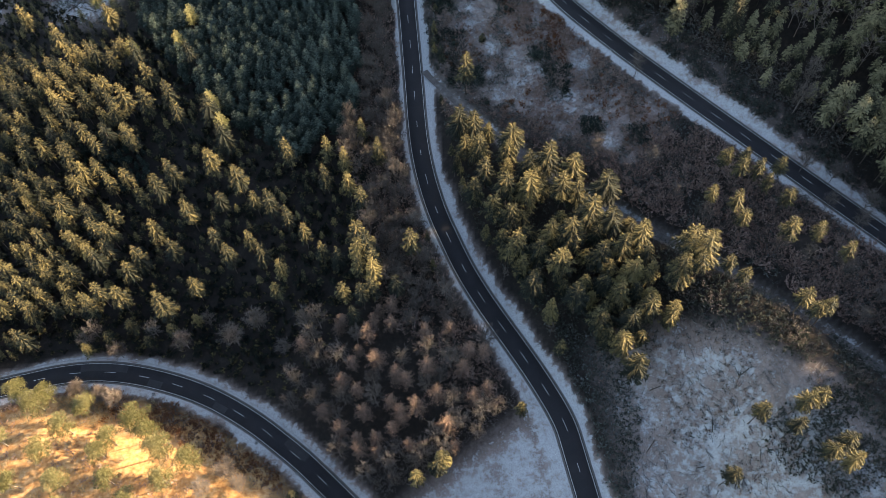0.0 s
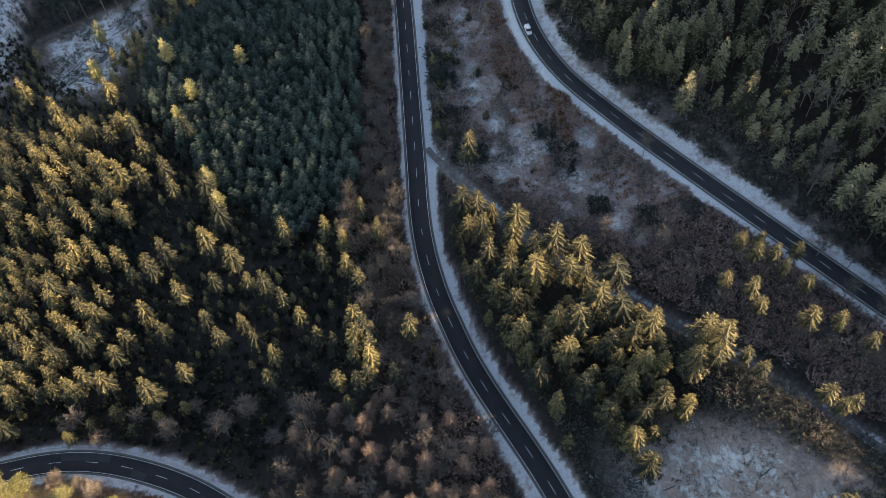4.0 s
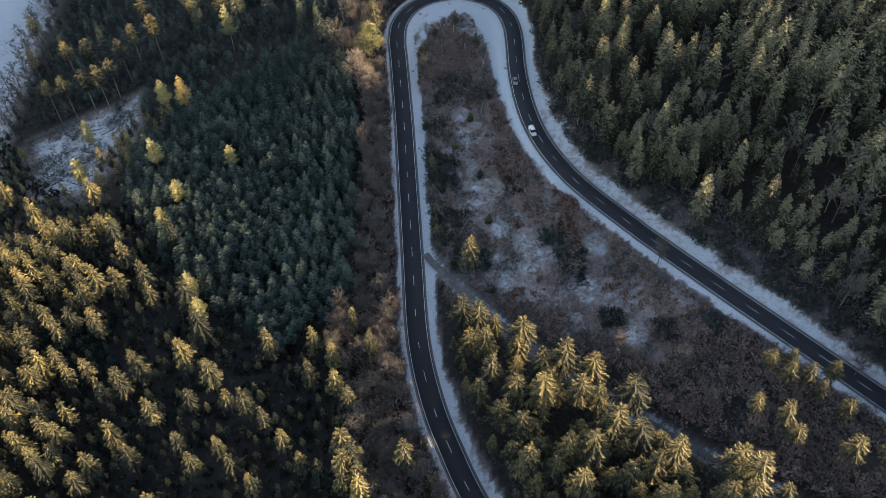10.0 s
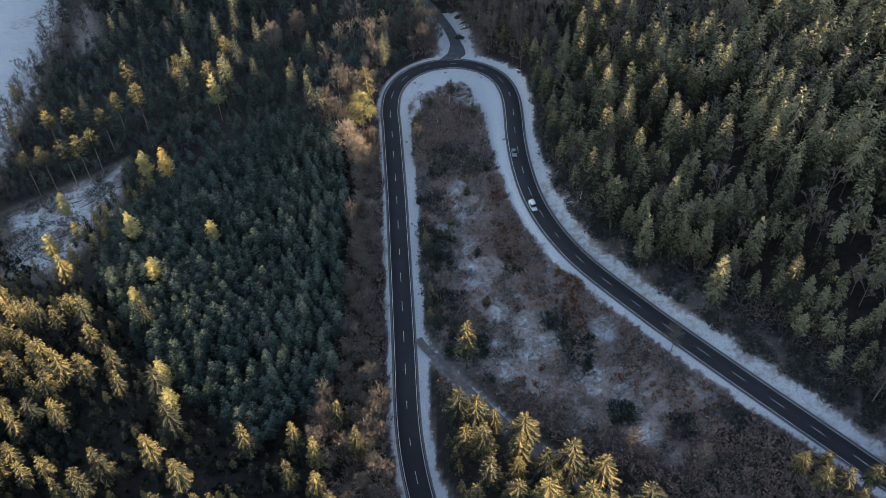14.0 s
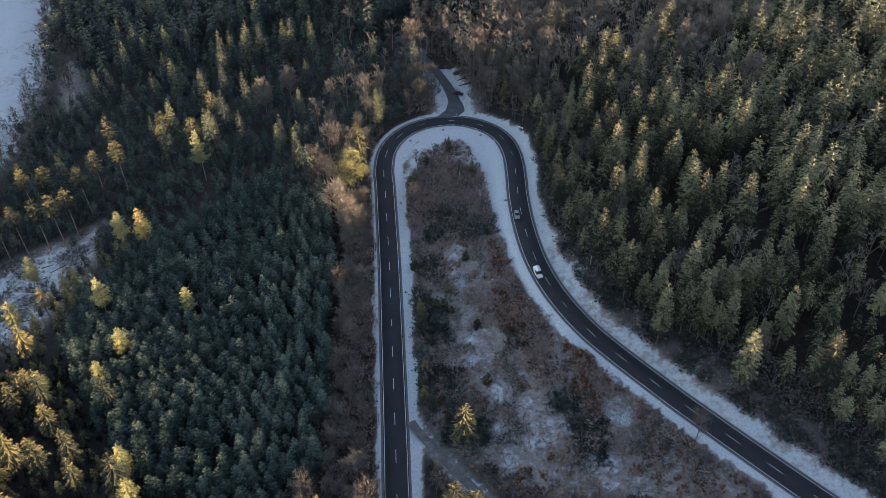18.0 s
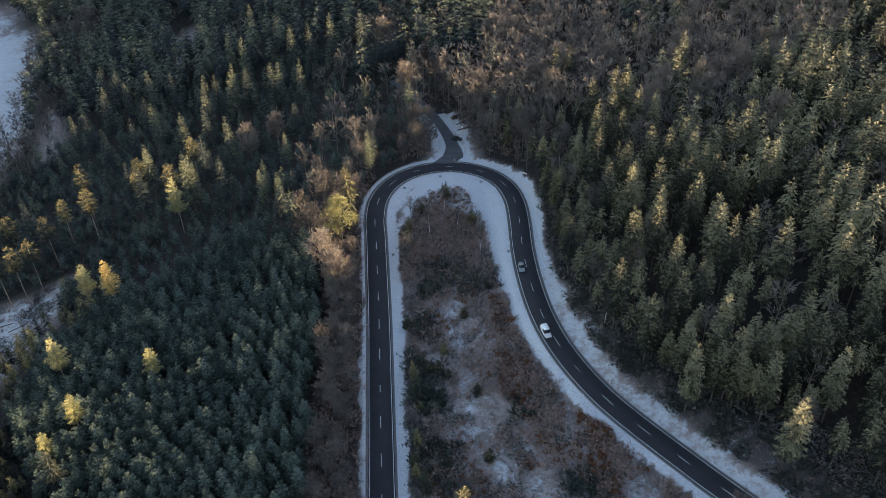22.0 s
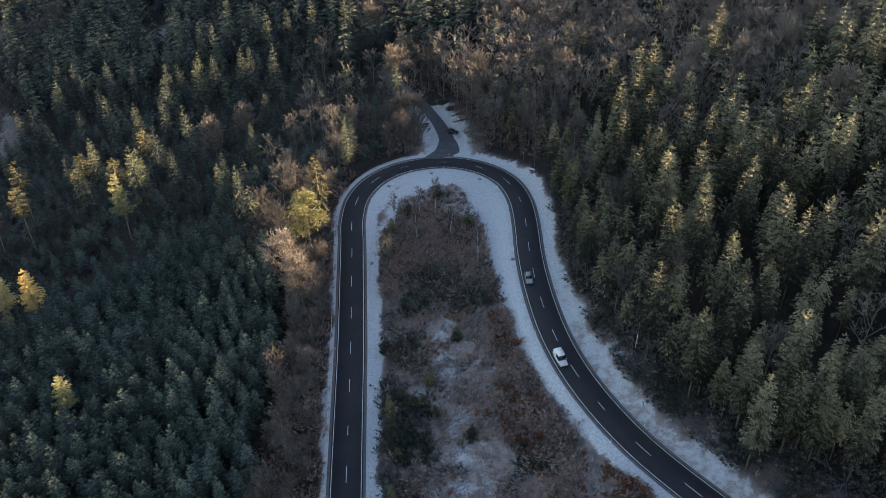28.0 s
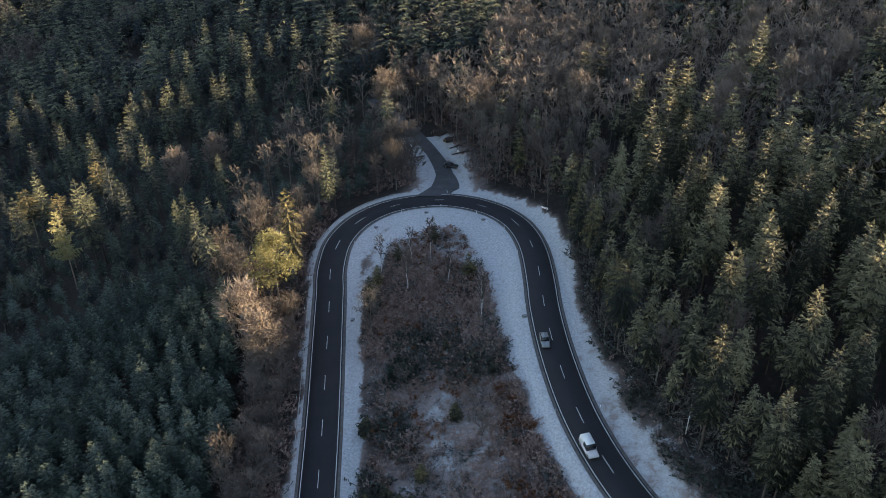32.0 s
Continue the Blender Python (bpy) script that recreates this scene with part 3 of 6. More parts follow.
# ---------------------------------------------------------------- trees: shapes in arrays, so that single trees and woods share them
class Shape:
    """Gathers triangles with a tint for each point."""

    def __init__(self):
        self.v, self.f, self.t, self.n = [], [], [], 0

    def tri(self, a, b, c, tint):
        self.v += [a, b, c]
        self.f.append((self.n, self.n + 1, self.n + 2))
        self.t += [tint] * 3
        self.n += 3

    def limb(self, a, b, ra, rb, tint, sides=4):
        """A tapered limb between two points."""
        a, b = np.asarray(a, float), np.asarray(b, float)
        d = b - a
        u = np.cross(d, (0.31, 0.17, 0.93) if abs(d[2]) < 0.9 * np.linalg.norm(d) else (1, 0, 0))
        u /= np.linalg.norm(u) + 1e-9
        w = np.cross(d, u) / (np.linalg.norm(d) + 1e-9)
        for p, r in ((a, ra), (b, rb)):
            for k in range(sides):
                q = 2 * math.pi * k / sides
                self.v.append(p + r * (math.cos(q) * u + math.sin(q) * w))
                self.t.append(tint)
        for k in range(sides):
            i, j = self.n + k, self.n + (k + 1) % sides
            self.f += [(i, j, j + sides), (i, j + sides, i + sides)]
        self.n += 2 * sides

    def done(self):
        return np.array(self.v, float).reshape(-1, 3), np.array(self.f, int).reshape(-1, 3), np.array(self.t, float)


def trunk_shape(r, tall, radius, lean=0.0, sides=6, joints=4):
    s, a = Shape(), np.array([0, 0, -0.6])
    way = np.array([r.normal(0, lean), r.normal(0, lean), 1.0])
    for k in range(joints):
        b = np.array([way[0] * tall * (k + 1) / joints, way[1] * tall * (k + 1) / joints, tall * (k + 1) / joints]) + (*r.normal(0, lean * 2, 2), 0)
        s.limb(a, b, radius * (1 - k / joints * 0.9), radius * (1 - (k + 1) / joints * 0.9), 0.5, sides)
        a = b
    return s.done()


def conifer(seed, tall, reach, bare, whorls, fan, twigs, droop=0.35, ragged=0.2, taper=0.85, hang=0.5, broad=0.3):
    """A conifer: whorls of drooping boughs, each a feather of side twigs along a spine. bare: the share of the trunk with no boughs."""
    r, s = np.random.default_rng(seed), Shape()
    for i in range(whorls):
        f = (i + r.uniform(-0.3, 0.3)) / whorls
        f = min(max(f, 0.0), 0.985)
        z = tall * (bare + (1 - bare) * f)
        long = reach * min(1.0, (1 - f) ** taper * 1.05 + 0.05) * min(1.0, 0.62 + f * 2.2)
        for k in range(fan if f < 0.8 else max(4, fan - 2)):
            if r.random() < 0.06:
                continue
            q = 2 * math.pi * (k + r.uniform(-0.35, 0.35)) / fan + i * 2.4
            far = long * r.uniform(1 - ragged, 1 + ragged * 0.6)
            out = np.array([math.cos(q), math.sin(q), 0.0])
            side = np.array([-out[1], out[0], 0.0])
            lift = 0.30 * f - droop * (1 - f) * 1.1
            # Higher boughs and tips get a brighter tint, painting lit tops over shaded boughs.
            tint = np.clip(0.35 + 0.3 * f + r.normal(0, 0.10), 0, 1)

            def spine(u):
                return np.array([0, 0, z]) + out * far * u + np.array([0, 0, far * (lift * u - droop * 0.55 * u * u + 0.12 * u**3)])

            us = np.linspace(0.06, 0.9, twigs + 1)
            for u0, u1 in zip(us, us[1:]):
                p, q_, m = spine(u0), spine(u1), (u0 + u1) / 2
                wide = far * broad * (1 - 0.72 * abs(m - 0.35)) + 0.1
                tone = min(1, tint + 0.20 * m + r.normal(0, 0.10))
                for w in (-1, 1):
                    wing = wide * r.uniform(0.75, 1.25)
                    tip = q_ + side * w * wing + out * wing * 0.45 - np.array([0, 0, wing * hang * r.uniform(0.6, 1.3)])
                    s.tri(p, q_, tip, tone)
            end, p = spine(1.03), spine(us[-1])
            s.tri(p + side * far * 0.05 - (0, 0, 0.05), p - side * far * 0.05, end, min(1, tint + 0.2))
    top = np.array([0, 0, tall])
    for k in range(5):
        q = 2 * math.pi * k / 5 + r.uniform(0, 1)
        s.tri(top, top - (0, 0, 0.09 * tall * 0.4), top + (math.cos(q) * 0.35, math.sin(q) * 0.35, -1.0), 0.75)
    return s.done()


def pine_crown(seed, tall, reach, clumps, tufts, low=0.55):
    """Uneven cushions of needle tufts round the upper limbs."""
    r, s = np.random.default_rng(seed), Shape()
    for c in range(clumps):
        q, f = r.uniform(0, 6.28), r.random() ** 0.8
        z = tall * (low + (1.0 - low) * f)
        far = reach * math.sqrt(r.uniform(0.03, 1)) * (1.0 - 0.62 * f**2)
        mid = np.array([math.cos(q) * far, math.sin(q) * far, z])
        size, tint = reach * r.uniform(0.24, 0.42), np.clip(r.normal(0.5, 0.16), 0, 1)
        s.limb((0, 0, z - far * 0.5 - 0.4), mid, 0.07, 0.03, 0.1, 3)
        for k in range(tufts):
            d = r.normal(0, 1, 3)
            d /= np.linalg.norm(d)
            d[2] = abs(d[2]) * 0.75 - 0.2
            p = mid + d * size * r.uniform(0.45, 1.0) * (1, 1, 0.75)
            e = r.normal(0, 1, 3) * size * 0.055
            g = d * size * 0.34 + r.normal(0, 0.10, 3)
            # Tufts on a cushion's upper side are tinted lighter, as if lit from above.
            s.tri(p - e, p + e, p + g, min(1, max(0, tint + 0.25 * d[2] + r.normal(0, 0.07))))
    return s.done()


def bare_crown(seed, tall, reach, limbs, forks, sprays, twigs, low=0.3, upright=0.8, wood=1.0):
    """A leafless crown: limbs, forks and fine twigs, spread round the trunk."""
    r, s = np.random.default_rng(seed), Shape()
    for i in range(limbs):
        f = (i + r.uniform(0.1, 0.9)) / limbs
        z0 = tall * (low + (0.82 - low) * f)
        q = i * 2.4 + r.uniform(-0.4, 0.4)
        flat = reach * math.sin(math.pi * (0.28 + 0.62 * f)) * r.uniform(0.75, 1.1)
        a = np.array([0, 0, z0])
        b = a + np.array([math.cos(q) * flat * 0.55, math.sin(q) * flat * 0.55, flat * upright * 0.75 + tall * 0.05])
        s.limb(a, b, 0.14 * (1.25 - f), 0.06, 0.45, 3)
        for j in range(forks):
            u = r.uniform(0.35, 1.0)
            c = a + (b - a) * u
            d = (b - a) / np.linalg.norm(b - a) + r.normal(0, 0.55, 3)
            d[2] = abs(d[2]) * 0.8 + 0.25
            e = c + d / np.linalg.norm(d) * reach * r.uniform(0.28, 0.5)
            s.limb(c, e, 0.06, 0.025, 0.5, 3)
            for k in range(sprays):
                g = c + (e - c) * r.uniform(0.3, 1.0)
                h = (e - c) / np.linalg.norm(e - c) + r.normal(0, 0.6, 3) + (0, 0, 0.25)
                h = g + h / np.linalg.norm(h) * reach * r.uniform(0.14, 0.28)
                w = np.cross(h - g, r.normal(0, 1, 3))
                w *= 0.075 * wood / (np.linalg.norm(w) + 1e-9)
                # Height in the crown lightens the twig tint, like light from above.
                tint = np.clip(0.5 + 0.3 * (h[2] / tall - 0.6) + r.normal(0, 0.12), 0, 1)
                s.tri(g - w, g + w, h, tint)
                for n in range(twigs):
                    p = g + (h - g) * r.uniform(0.25, 0.95)
                    o = (h - g) + r.normal(0, 0.5, 3) * np.linalg.norm(h - g)
                    o = p + o * r.uniform(0.35, 0.7)
                    w2 = np.cross(o - p, r.normal(0, 1, 3))
                    w2 *= 0.065 * wood / (np.linalg.norm(w2) + 1e-9)
                    s.tri(p - w2, p + w2, o, min(1, tint + 0.1))
    return s.done()


def bush(seed, tall, reach, stems, leaves, slim=1.0):
    """A low shrub: stems fanning up from the ground, with small leaves or side twigs."""
    r, s = np.random.default_rng(seed), Shape()
    for i in range(stems):
        q, out = r.uniform(0, 6.28), reach * math.sqrt(r.random())
        a = np.array([math.cos(q) * out * 0.35, math.sin(q) * out * 0.35, -0.1])
        b = np.array([math.cos(q) * out, math.sin(q) * out, tall * r.uniform(0.5, 1.0) * (1 - 0.35 * out / reach)])
        w = np.cross(b - a, r.normal(0, 1, 3))
        w *= 0.045 / (np.linalg.norm(w) + 1e-9)
        tint = np.clip(r.normal(0.45, 0.15), 0, 1)
        s.tri(a - w, a + w, b, tint)
        for k in range(leaves):
            p = a + (b - a) * r.uniform(0.3, 1.0)
            d = r.normal(0, 1, 3) * (1, 1, 0.6)
            d *= min(tall, 1.5) * r.uniform(0.22, 0.42) / np.linalg.norm(d)
            e = np.cross(d, r.normal(0, 1, 3))
            e *= np.linalg.norm(d) * r.uniform(0.25, 0.5) * slim / (np.linalg.norm(e) + 1e-9)
            s.tri(p - e, p + e, p + d, min(1, max(0, tint + r.normal(0.08, 0.12))))
    return s.done()


KINDS = {}


def kind(name, shapes, bark, leaf, tall):
    """shapes: pairs of trunk and crown arrays."""
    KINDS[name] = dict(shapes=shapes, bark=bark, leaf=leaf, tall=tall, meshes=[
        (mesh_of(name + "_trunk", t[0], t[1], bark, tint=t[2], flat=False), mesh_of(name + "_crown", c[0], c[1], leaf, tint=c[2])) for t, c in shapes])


def rnd(k):
    return np.random.default_rng(k)


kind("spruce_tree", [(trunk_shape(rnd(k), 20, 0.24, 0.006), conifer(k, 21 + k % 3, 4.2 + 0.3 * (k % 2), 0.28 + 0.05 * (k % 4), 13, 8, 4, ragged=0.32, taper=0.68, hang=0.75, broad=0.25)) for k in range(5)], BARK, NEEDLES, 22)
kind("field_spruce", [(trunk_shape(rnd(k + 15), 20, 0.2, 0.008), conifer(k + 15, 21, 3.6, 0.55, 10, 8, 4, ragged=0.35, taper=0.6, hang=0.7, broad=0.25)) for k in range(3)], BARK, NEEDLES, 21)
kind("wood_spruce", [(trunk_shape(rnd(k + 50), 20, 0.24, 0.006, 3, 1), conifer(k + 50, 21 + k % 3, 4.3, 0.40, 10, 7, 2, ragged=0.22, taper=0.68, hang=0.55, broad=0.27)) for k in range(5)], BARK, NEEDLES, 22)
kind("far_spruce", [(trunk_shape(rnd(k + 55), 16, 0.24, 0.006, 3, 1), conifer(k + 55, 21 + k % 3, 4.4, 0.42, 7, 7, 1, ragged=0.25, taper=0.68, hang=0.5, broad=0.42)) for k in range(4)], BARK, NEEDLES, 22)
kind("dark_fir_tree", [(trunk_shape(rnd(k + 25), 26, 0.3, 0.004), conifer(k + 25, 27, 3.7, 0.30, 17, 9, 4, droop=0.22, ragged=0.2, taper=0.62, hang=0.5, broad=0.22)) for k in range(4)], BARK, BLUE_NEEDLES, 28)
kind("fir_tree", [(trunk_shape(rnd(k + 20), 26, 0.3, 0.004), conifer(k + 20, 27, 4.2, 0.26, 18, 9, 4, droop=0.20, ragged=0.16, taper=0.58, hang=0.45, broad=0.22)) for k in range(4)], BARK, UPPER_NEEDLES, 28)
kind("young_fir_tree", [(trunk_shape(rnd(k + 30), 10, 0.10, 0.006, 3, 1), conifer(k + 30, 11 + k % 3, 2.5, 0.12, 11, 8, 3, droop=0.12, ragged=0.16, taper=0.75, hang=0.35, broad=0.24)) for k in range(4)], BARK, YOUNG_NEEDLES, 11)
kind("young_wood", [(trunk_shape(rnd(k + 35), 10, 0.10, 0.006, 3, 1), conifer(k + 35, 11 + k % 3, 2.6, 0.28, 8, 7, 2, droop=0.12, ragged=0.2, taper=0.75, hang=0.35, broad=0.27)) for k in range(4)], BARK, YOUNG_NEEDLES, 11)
kind("pine_tree", [(trunk_shape(rnd(k + 40), 16, 0.22, 0.02), pine_crown(k + 40, 17, 3.9, 44, 110, 0.5)) for k in range(3)], PALE_BARK, PINE_NEEDLES, 18)
kind("larch_tree", [(trunk_shape(rnd(k + 60), 15, 0.17, 0.02), conifer(k + 60, 16, 3.6, 0.32, 13, 8, 4, droop=0.02, ragged=0.45, taper=0.65, hang=0.3, broad=0.24)) for k in range(3)], BARK, LARCH_NEEDLES, 17)
kind("bare_tree", [(trunk_shape(rnd(k + 70), 13, 0.20, 0.02), bare_crown(k + 70, 15, 4.8, 14, 5, 6, 5, low=0.2, upright=0.85, wood=0.6)) for k in range(4)], PALE_BARK, TWIGS, 16)
kind("beech_tree", [(trunk_shape(rnd(k + 170), 12, 0.26, 0.015), bare_crown(k + 170, 17, 5.6, 22, 7, 7, 4, low=0.22, upright=0.75, wood=0.85)) for k in range(3)], PALE_BARK, BEECH_TWIGS, 18)
kind("wood_bare", [(trunk_shape(rnd(k + 80), 15, 0.18, 0.02, 3, 2), bare_crown(k + 80, 17, 4.8, 7, 3, 5, 3, low=0.25, wood=1.5)) for k in range(4)], PALE_BARK, TWIGS, 18)
kind("thin_tree", [(trunk_shape(rnd(k + 90), 9, 0.09, 0.03, 4, 3), bare_crown(k + 90, 10, 2.4, 8, 4, 4, 3, low=0.2, upright=1.2, wood=0.8)) for k in range(3)], PALE_BARK, TWIGS, 10)
kind("tall_pine", [(trunk_shape(rnd(k + 45), 22, 0.21, 0.008, 5, 3), conifer(k + 45, 24, 3.0, 0.60, 9, 8, 3, droop=0.12, ragged=0.4, taper=0.5, hang=0.4, broad=0.32)) for k in range(3)], PINE_BARK, NEEDLES, 24)
# A pine in pale yellow needles, its sunlit look put into the colour.
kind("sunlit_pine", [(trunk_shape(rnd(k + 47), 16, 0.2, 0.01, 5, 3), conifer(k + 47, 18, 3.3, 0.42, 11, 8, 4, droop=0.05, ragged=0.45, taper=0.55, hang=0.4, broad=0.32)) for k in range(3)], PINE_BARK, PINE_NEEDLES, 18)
kind("golden_larch", [(trunk_shape(rnd(k + 65), 17, 0.18, 0.01, 5, 3), conifer(k + 65, 19, 2.9, 0.35, 13, 8, 4, droop=0.1, ragged=0.3, taper=0.7, hang=0.4, broad=0.28)) for k in range(1)], PINE_BARK, GOLDEN_NEEDLES, 19)
kind("birch_tree", [(trunk_shape(rnd(k + 95), 10, 0.12, 0.03, 5, 4), bare_crown(k + 95, 11, 2.0, 9, 4, 4, 3, low=0.35, upright=1.4, wood=0.8)) for k in range(2)], BIRCH_BARK, TWIGS, 11)
kind("small_spruce", [(trunk_shape(rnd(k + 97), 5, 0.1, 0.01, 4, 2), conifer(k + 97, 6, 2.0, 0.03, 10, 8, 3, droop=0.2, ragged=0.22, taper=0.8, hang=0.5, broad=0.3)) for k in range(3)], BARK, NEEDLES, 6)
BUSHES = {"brush": ([bush(k + 100, 2.0, 1.7, 11, 8, 0.6) for k in range(4)], BRUSH), "straw": ([bush(k + 160, 4.0, 2.4, 28, 12, 0.22) for k in range(3)], STRAW), "tuft": ([bush(k + 140, 0.45, 1.0, 6, 2) for k in range(3)], TUFT), "heath": ([bush(k + 150, 0.6, 1.0, 6, 3) for k in range(3)], BRAMBLE), "bramble": ([bush(k + 110, 1.2, 1.5, 9, 5) for k in range(3)], BRAMBLE),
          "dark": ([bush(k + 190, 2.2, 1.1, 9, 12, 0.8) for k in range(3)], NEEDLES), "young": ([bush(k + 195, 2.4, 1.0, 8, 12, 0.5) for k in range(3)], YOUNG_NEEDLES), "russet": ([bush(k + 120, 2.0, 1.5, 9, 7) for k in range(3)], RUSSET), "twiggy": ([bush(k + 130, 3.4, 2.0, 13, 7, 0.35) for k in range(3)], TWIGS)}
LABELS = {
    "spruce_tree": ("tall spruce with drooping dark green boughs and lit top", "tree", "spruces of the wood"),
    "field_spruce": ("spruce with long bare trunk and small golden-lit crown", "tree", "spruces left in the clearing"),
    "fir_tree": ("tall dense dark green fir standing on the slope", "tree", "firs of the upper wood"),
    "dark_fir_tree": ("tall dark blue-green fir with pale lit top", "tree", "firs of the north wood"),
    "young_fir_tree": ("young blue-green frosted fir in a dense stand", "tree", "young firs of the plantation"),
    "pine_tree": ("pine with yellow-green cushions of needles on a bare trunk", "tree", "pines of the wood"),
    "larch_tree": ("bare brownish larch with fine orange-brown twigs", "tree", "larches above the bend"),
    "bare_tree": ("leafless broadleaf tree with a wide grey-brown crown", "tree", "leafless trees of the wood"),
    "beech_tree": ("leafless beech with a broad round pale brown crown", "tree", "beeches of the wood"),
    "sunlit_pine": ("tall pine, its crown coloured pale yellow as if sunlit", "tree", "sunlit pines in the plantation"),
    "tall_pine": ("tall pine with a long bare pale trunk and small crown", "tree", "tall pines by the west clearing"),
    "golden_larch": ("golden yellow larch standing above the dark firs", "tree", "golden larches"),
    "birch_tree": ("slender birch with a white trunk and bare twigs", "tree", "birches beside the bend"),
    "small_spruce": ("small dark green spruce in the scrub", "tree", "small spruces in the scrub"),
    "thin_tree": ("thin leafless young tree with upright reddish twigs", "tree", "leafless saplings beside the road"),
}
TAKEN = []


def plant(name, x, y, scale=1.0, wide=1.0, turn=None, lean=0.0, rg=random):
    """One tree of its own, with a trunk and a crown."""
    k = KINDS[name]
    z = float(height(np.array([x]), np.array([y]))[0])
    turn = rg.uniform(0, 360) if turn is None else turn
    m = pose(x, y, z, rg.gauss(0, 1.0) + lean, rg.gauss(0, 1.0), turn) @ Matrix.Diagonal((scale * wide, scale * wide, scale, 1))
    trunk, crown = k["meshes"][rg.randrange(len(k["meshes"]))]
    label, category, group = LABELS[name]
    tree = thing(name, label, category, group)
    tree.matrix_basis = m
    part("trunk", trunk, tree)
    part("crown", crown, tree)
    TAKEN.append((x, y))
    return tree


def wood(name, label, category, items, mats):
    """Many plants that nobody could count, in one mesh. items: shape, x, y, scale, wide, turn, tint."""
    vs, fs, ts, ms, n = [], [], [], [], 0
    if not items:
        return None
    xy = np.array([(i[1], i[2]) for i in items])
    zs = height(xy[:, 0], xy[:, 1])
    for (pieces, x, y, scale, wide, turn, tint), z in zip(items, zs):
        c, s_ = math.cos(turn), math.sin(turn)
        for slot, (v, f, t) in enumerate(pieces):
            w = np.empty_like(v)
            w[:, 0] = (v[:, 0] * c - v[:, 1] * s_) * scale * wide + x
            w[:, 1] = (v[:, 0] * s_ + v[:, 1] * c) * scale * wide + y
            w[:, 2] = v[:, 2] * scale + z
            vs.append(w), fs.append(f + n), ts.append(np.clip(t + tint, 0, 1)), ms.append(np.full(len(f), slot))
            n += len(v)
    me = mesh_of(name, np.concatenate(vs), np.concatenate(fs), mats, np.concatenate(ms), np.concatenate(ts))
    return tagged(new(name, me), label, category, kind="stuff")


# ---------------------------------------------------------------- where the trees stand
SPRUCE_WEST = [
    (-173.5, 257.5), (-151.5, 236.5), (-142, 215), (-142, 199.5), (-153, 213), (-130.5, 245), (-116.5, 222), (-110.5, 211.5), (-100, 199.5), (-95.5, 190.5), (-109.5, 198.5), (-117.5, 201),
    (-93.5, 217.5), (-82.5, 188), (-76, 176.5), (-157.5, 189.5), (-147, 183.5), (-133.5, 173.5), (-128.5, 169), (-149, 171.5), (-148, 159.5), (-133, 155), (-123, 151.5), (-114.5, 143.5),
    (-127.5, 143), (-139.5, 144.5), (-117, 133), (-102.5, 132.5), (-105.5, 128), (-134, 129), (-118, 117.5), (-107, 118.5), (-92, 115), (-138, 117), (-138.5, 107), (-82, 121),
    (-90.5, 134.5), (-98, 142.5), (-77, 137.5), (-86, 147.5), (-94, 164.5), (-80, 166.5), (-69, 157), (-98.5, 158.5),
]
SPRUCE_WEST_MORE = [
    (-106, 158.5), (-75.5, 151.5), (-63, 149), (-57.5, 147), (-64, 134.5), (-60, 130), (-52.5, 123.5), (-45.5, 135), (-39.5, 128.5), (-34, 125.5), (-28.5, 105.5), (-53, 167.5),
    (-38.5, 167.5), (-32.5, 162), (-39, 156), (-31, 151.5), (-27, 172.5), (-21, 163), (-51.5, 142.5), (-54, 116.5), (-70.5, 129.5), (-147.5, 140.5), (-133, 136.5), (-167.5, 220.5),
    (-128.5, 205.5), (-145, 125),
]
SPRUCE_MID = [
    (7, 169.5), (11.5, 167.5), (13, 159.5), (24, 159.5), (14.5, 150), (10.5, 143.5), (21, 142.5), (28.5, 150), (34.5, 150), (42, 146.5), (38, 139.5), (50.5, 135),
    (28, 140.5), (42.5, 137.5), (29.5, 119.5), (33, 124.5), (39.5, 122.5), (51, 125), (53.5, 117.5), (59, 119.5), (55.5, 108.5), (47, 115), (39.5, 103), (45, 96),
    (59.5, 98), (54.5, 95), (51, 89), (54, 81.5), (51.5, 102.5), (72.5, 115), (75, 110.5), (68.5, 106.5),
]
SPRUCE_MID_MORE = [
    (21.5, 132.5), (22.5, 121.5), (16.5, 137), (35.5, 114), (27, 108), (45.5, 129),
]
SPRUCE_EAST = [
    (88.5, 144.5), (92, 140), (95, 145.5), (97, 139), (105, 141), (104, 129), (101.5, 117), (110.5, 116.5), (117, 109.5), (88.5, 127.5), (89.5, 122.5), (82, 132),
    (81, 105.5), (84, 101), (98.5, 93), (101, 89), (104, 89.5), (99.5, 134.5), (71.5, 111.5), (73.5, 106),
]
SPRUCE_FIELD = [
    (82, 63.5), (91, 64), (94.5, 64.5), (88.5, 58), (94, 50.5), (98, 52.5), (97.5, 47.5), (73, 48.5),
]
FIR_NORTH = [
    (-18, 342), (-23, 388.5), (-59, 345), (-80.5, 423.5), (-64.5, 419), (-52, 387), (-24, 304.5), (-156, 349), (-97.5, 414.5), (-122.5, 450), (-158, 471), (-159, 454),
    (-101, 391), (-148.5, 456), (-89, 427.5), (-123, 417.5), (-165, 427), (-157, 425),
]
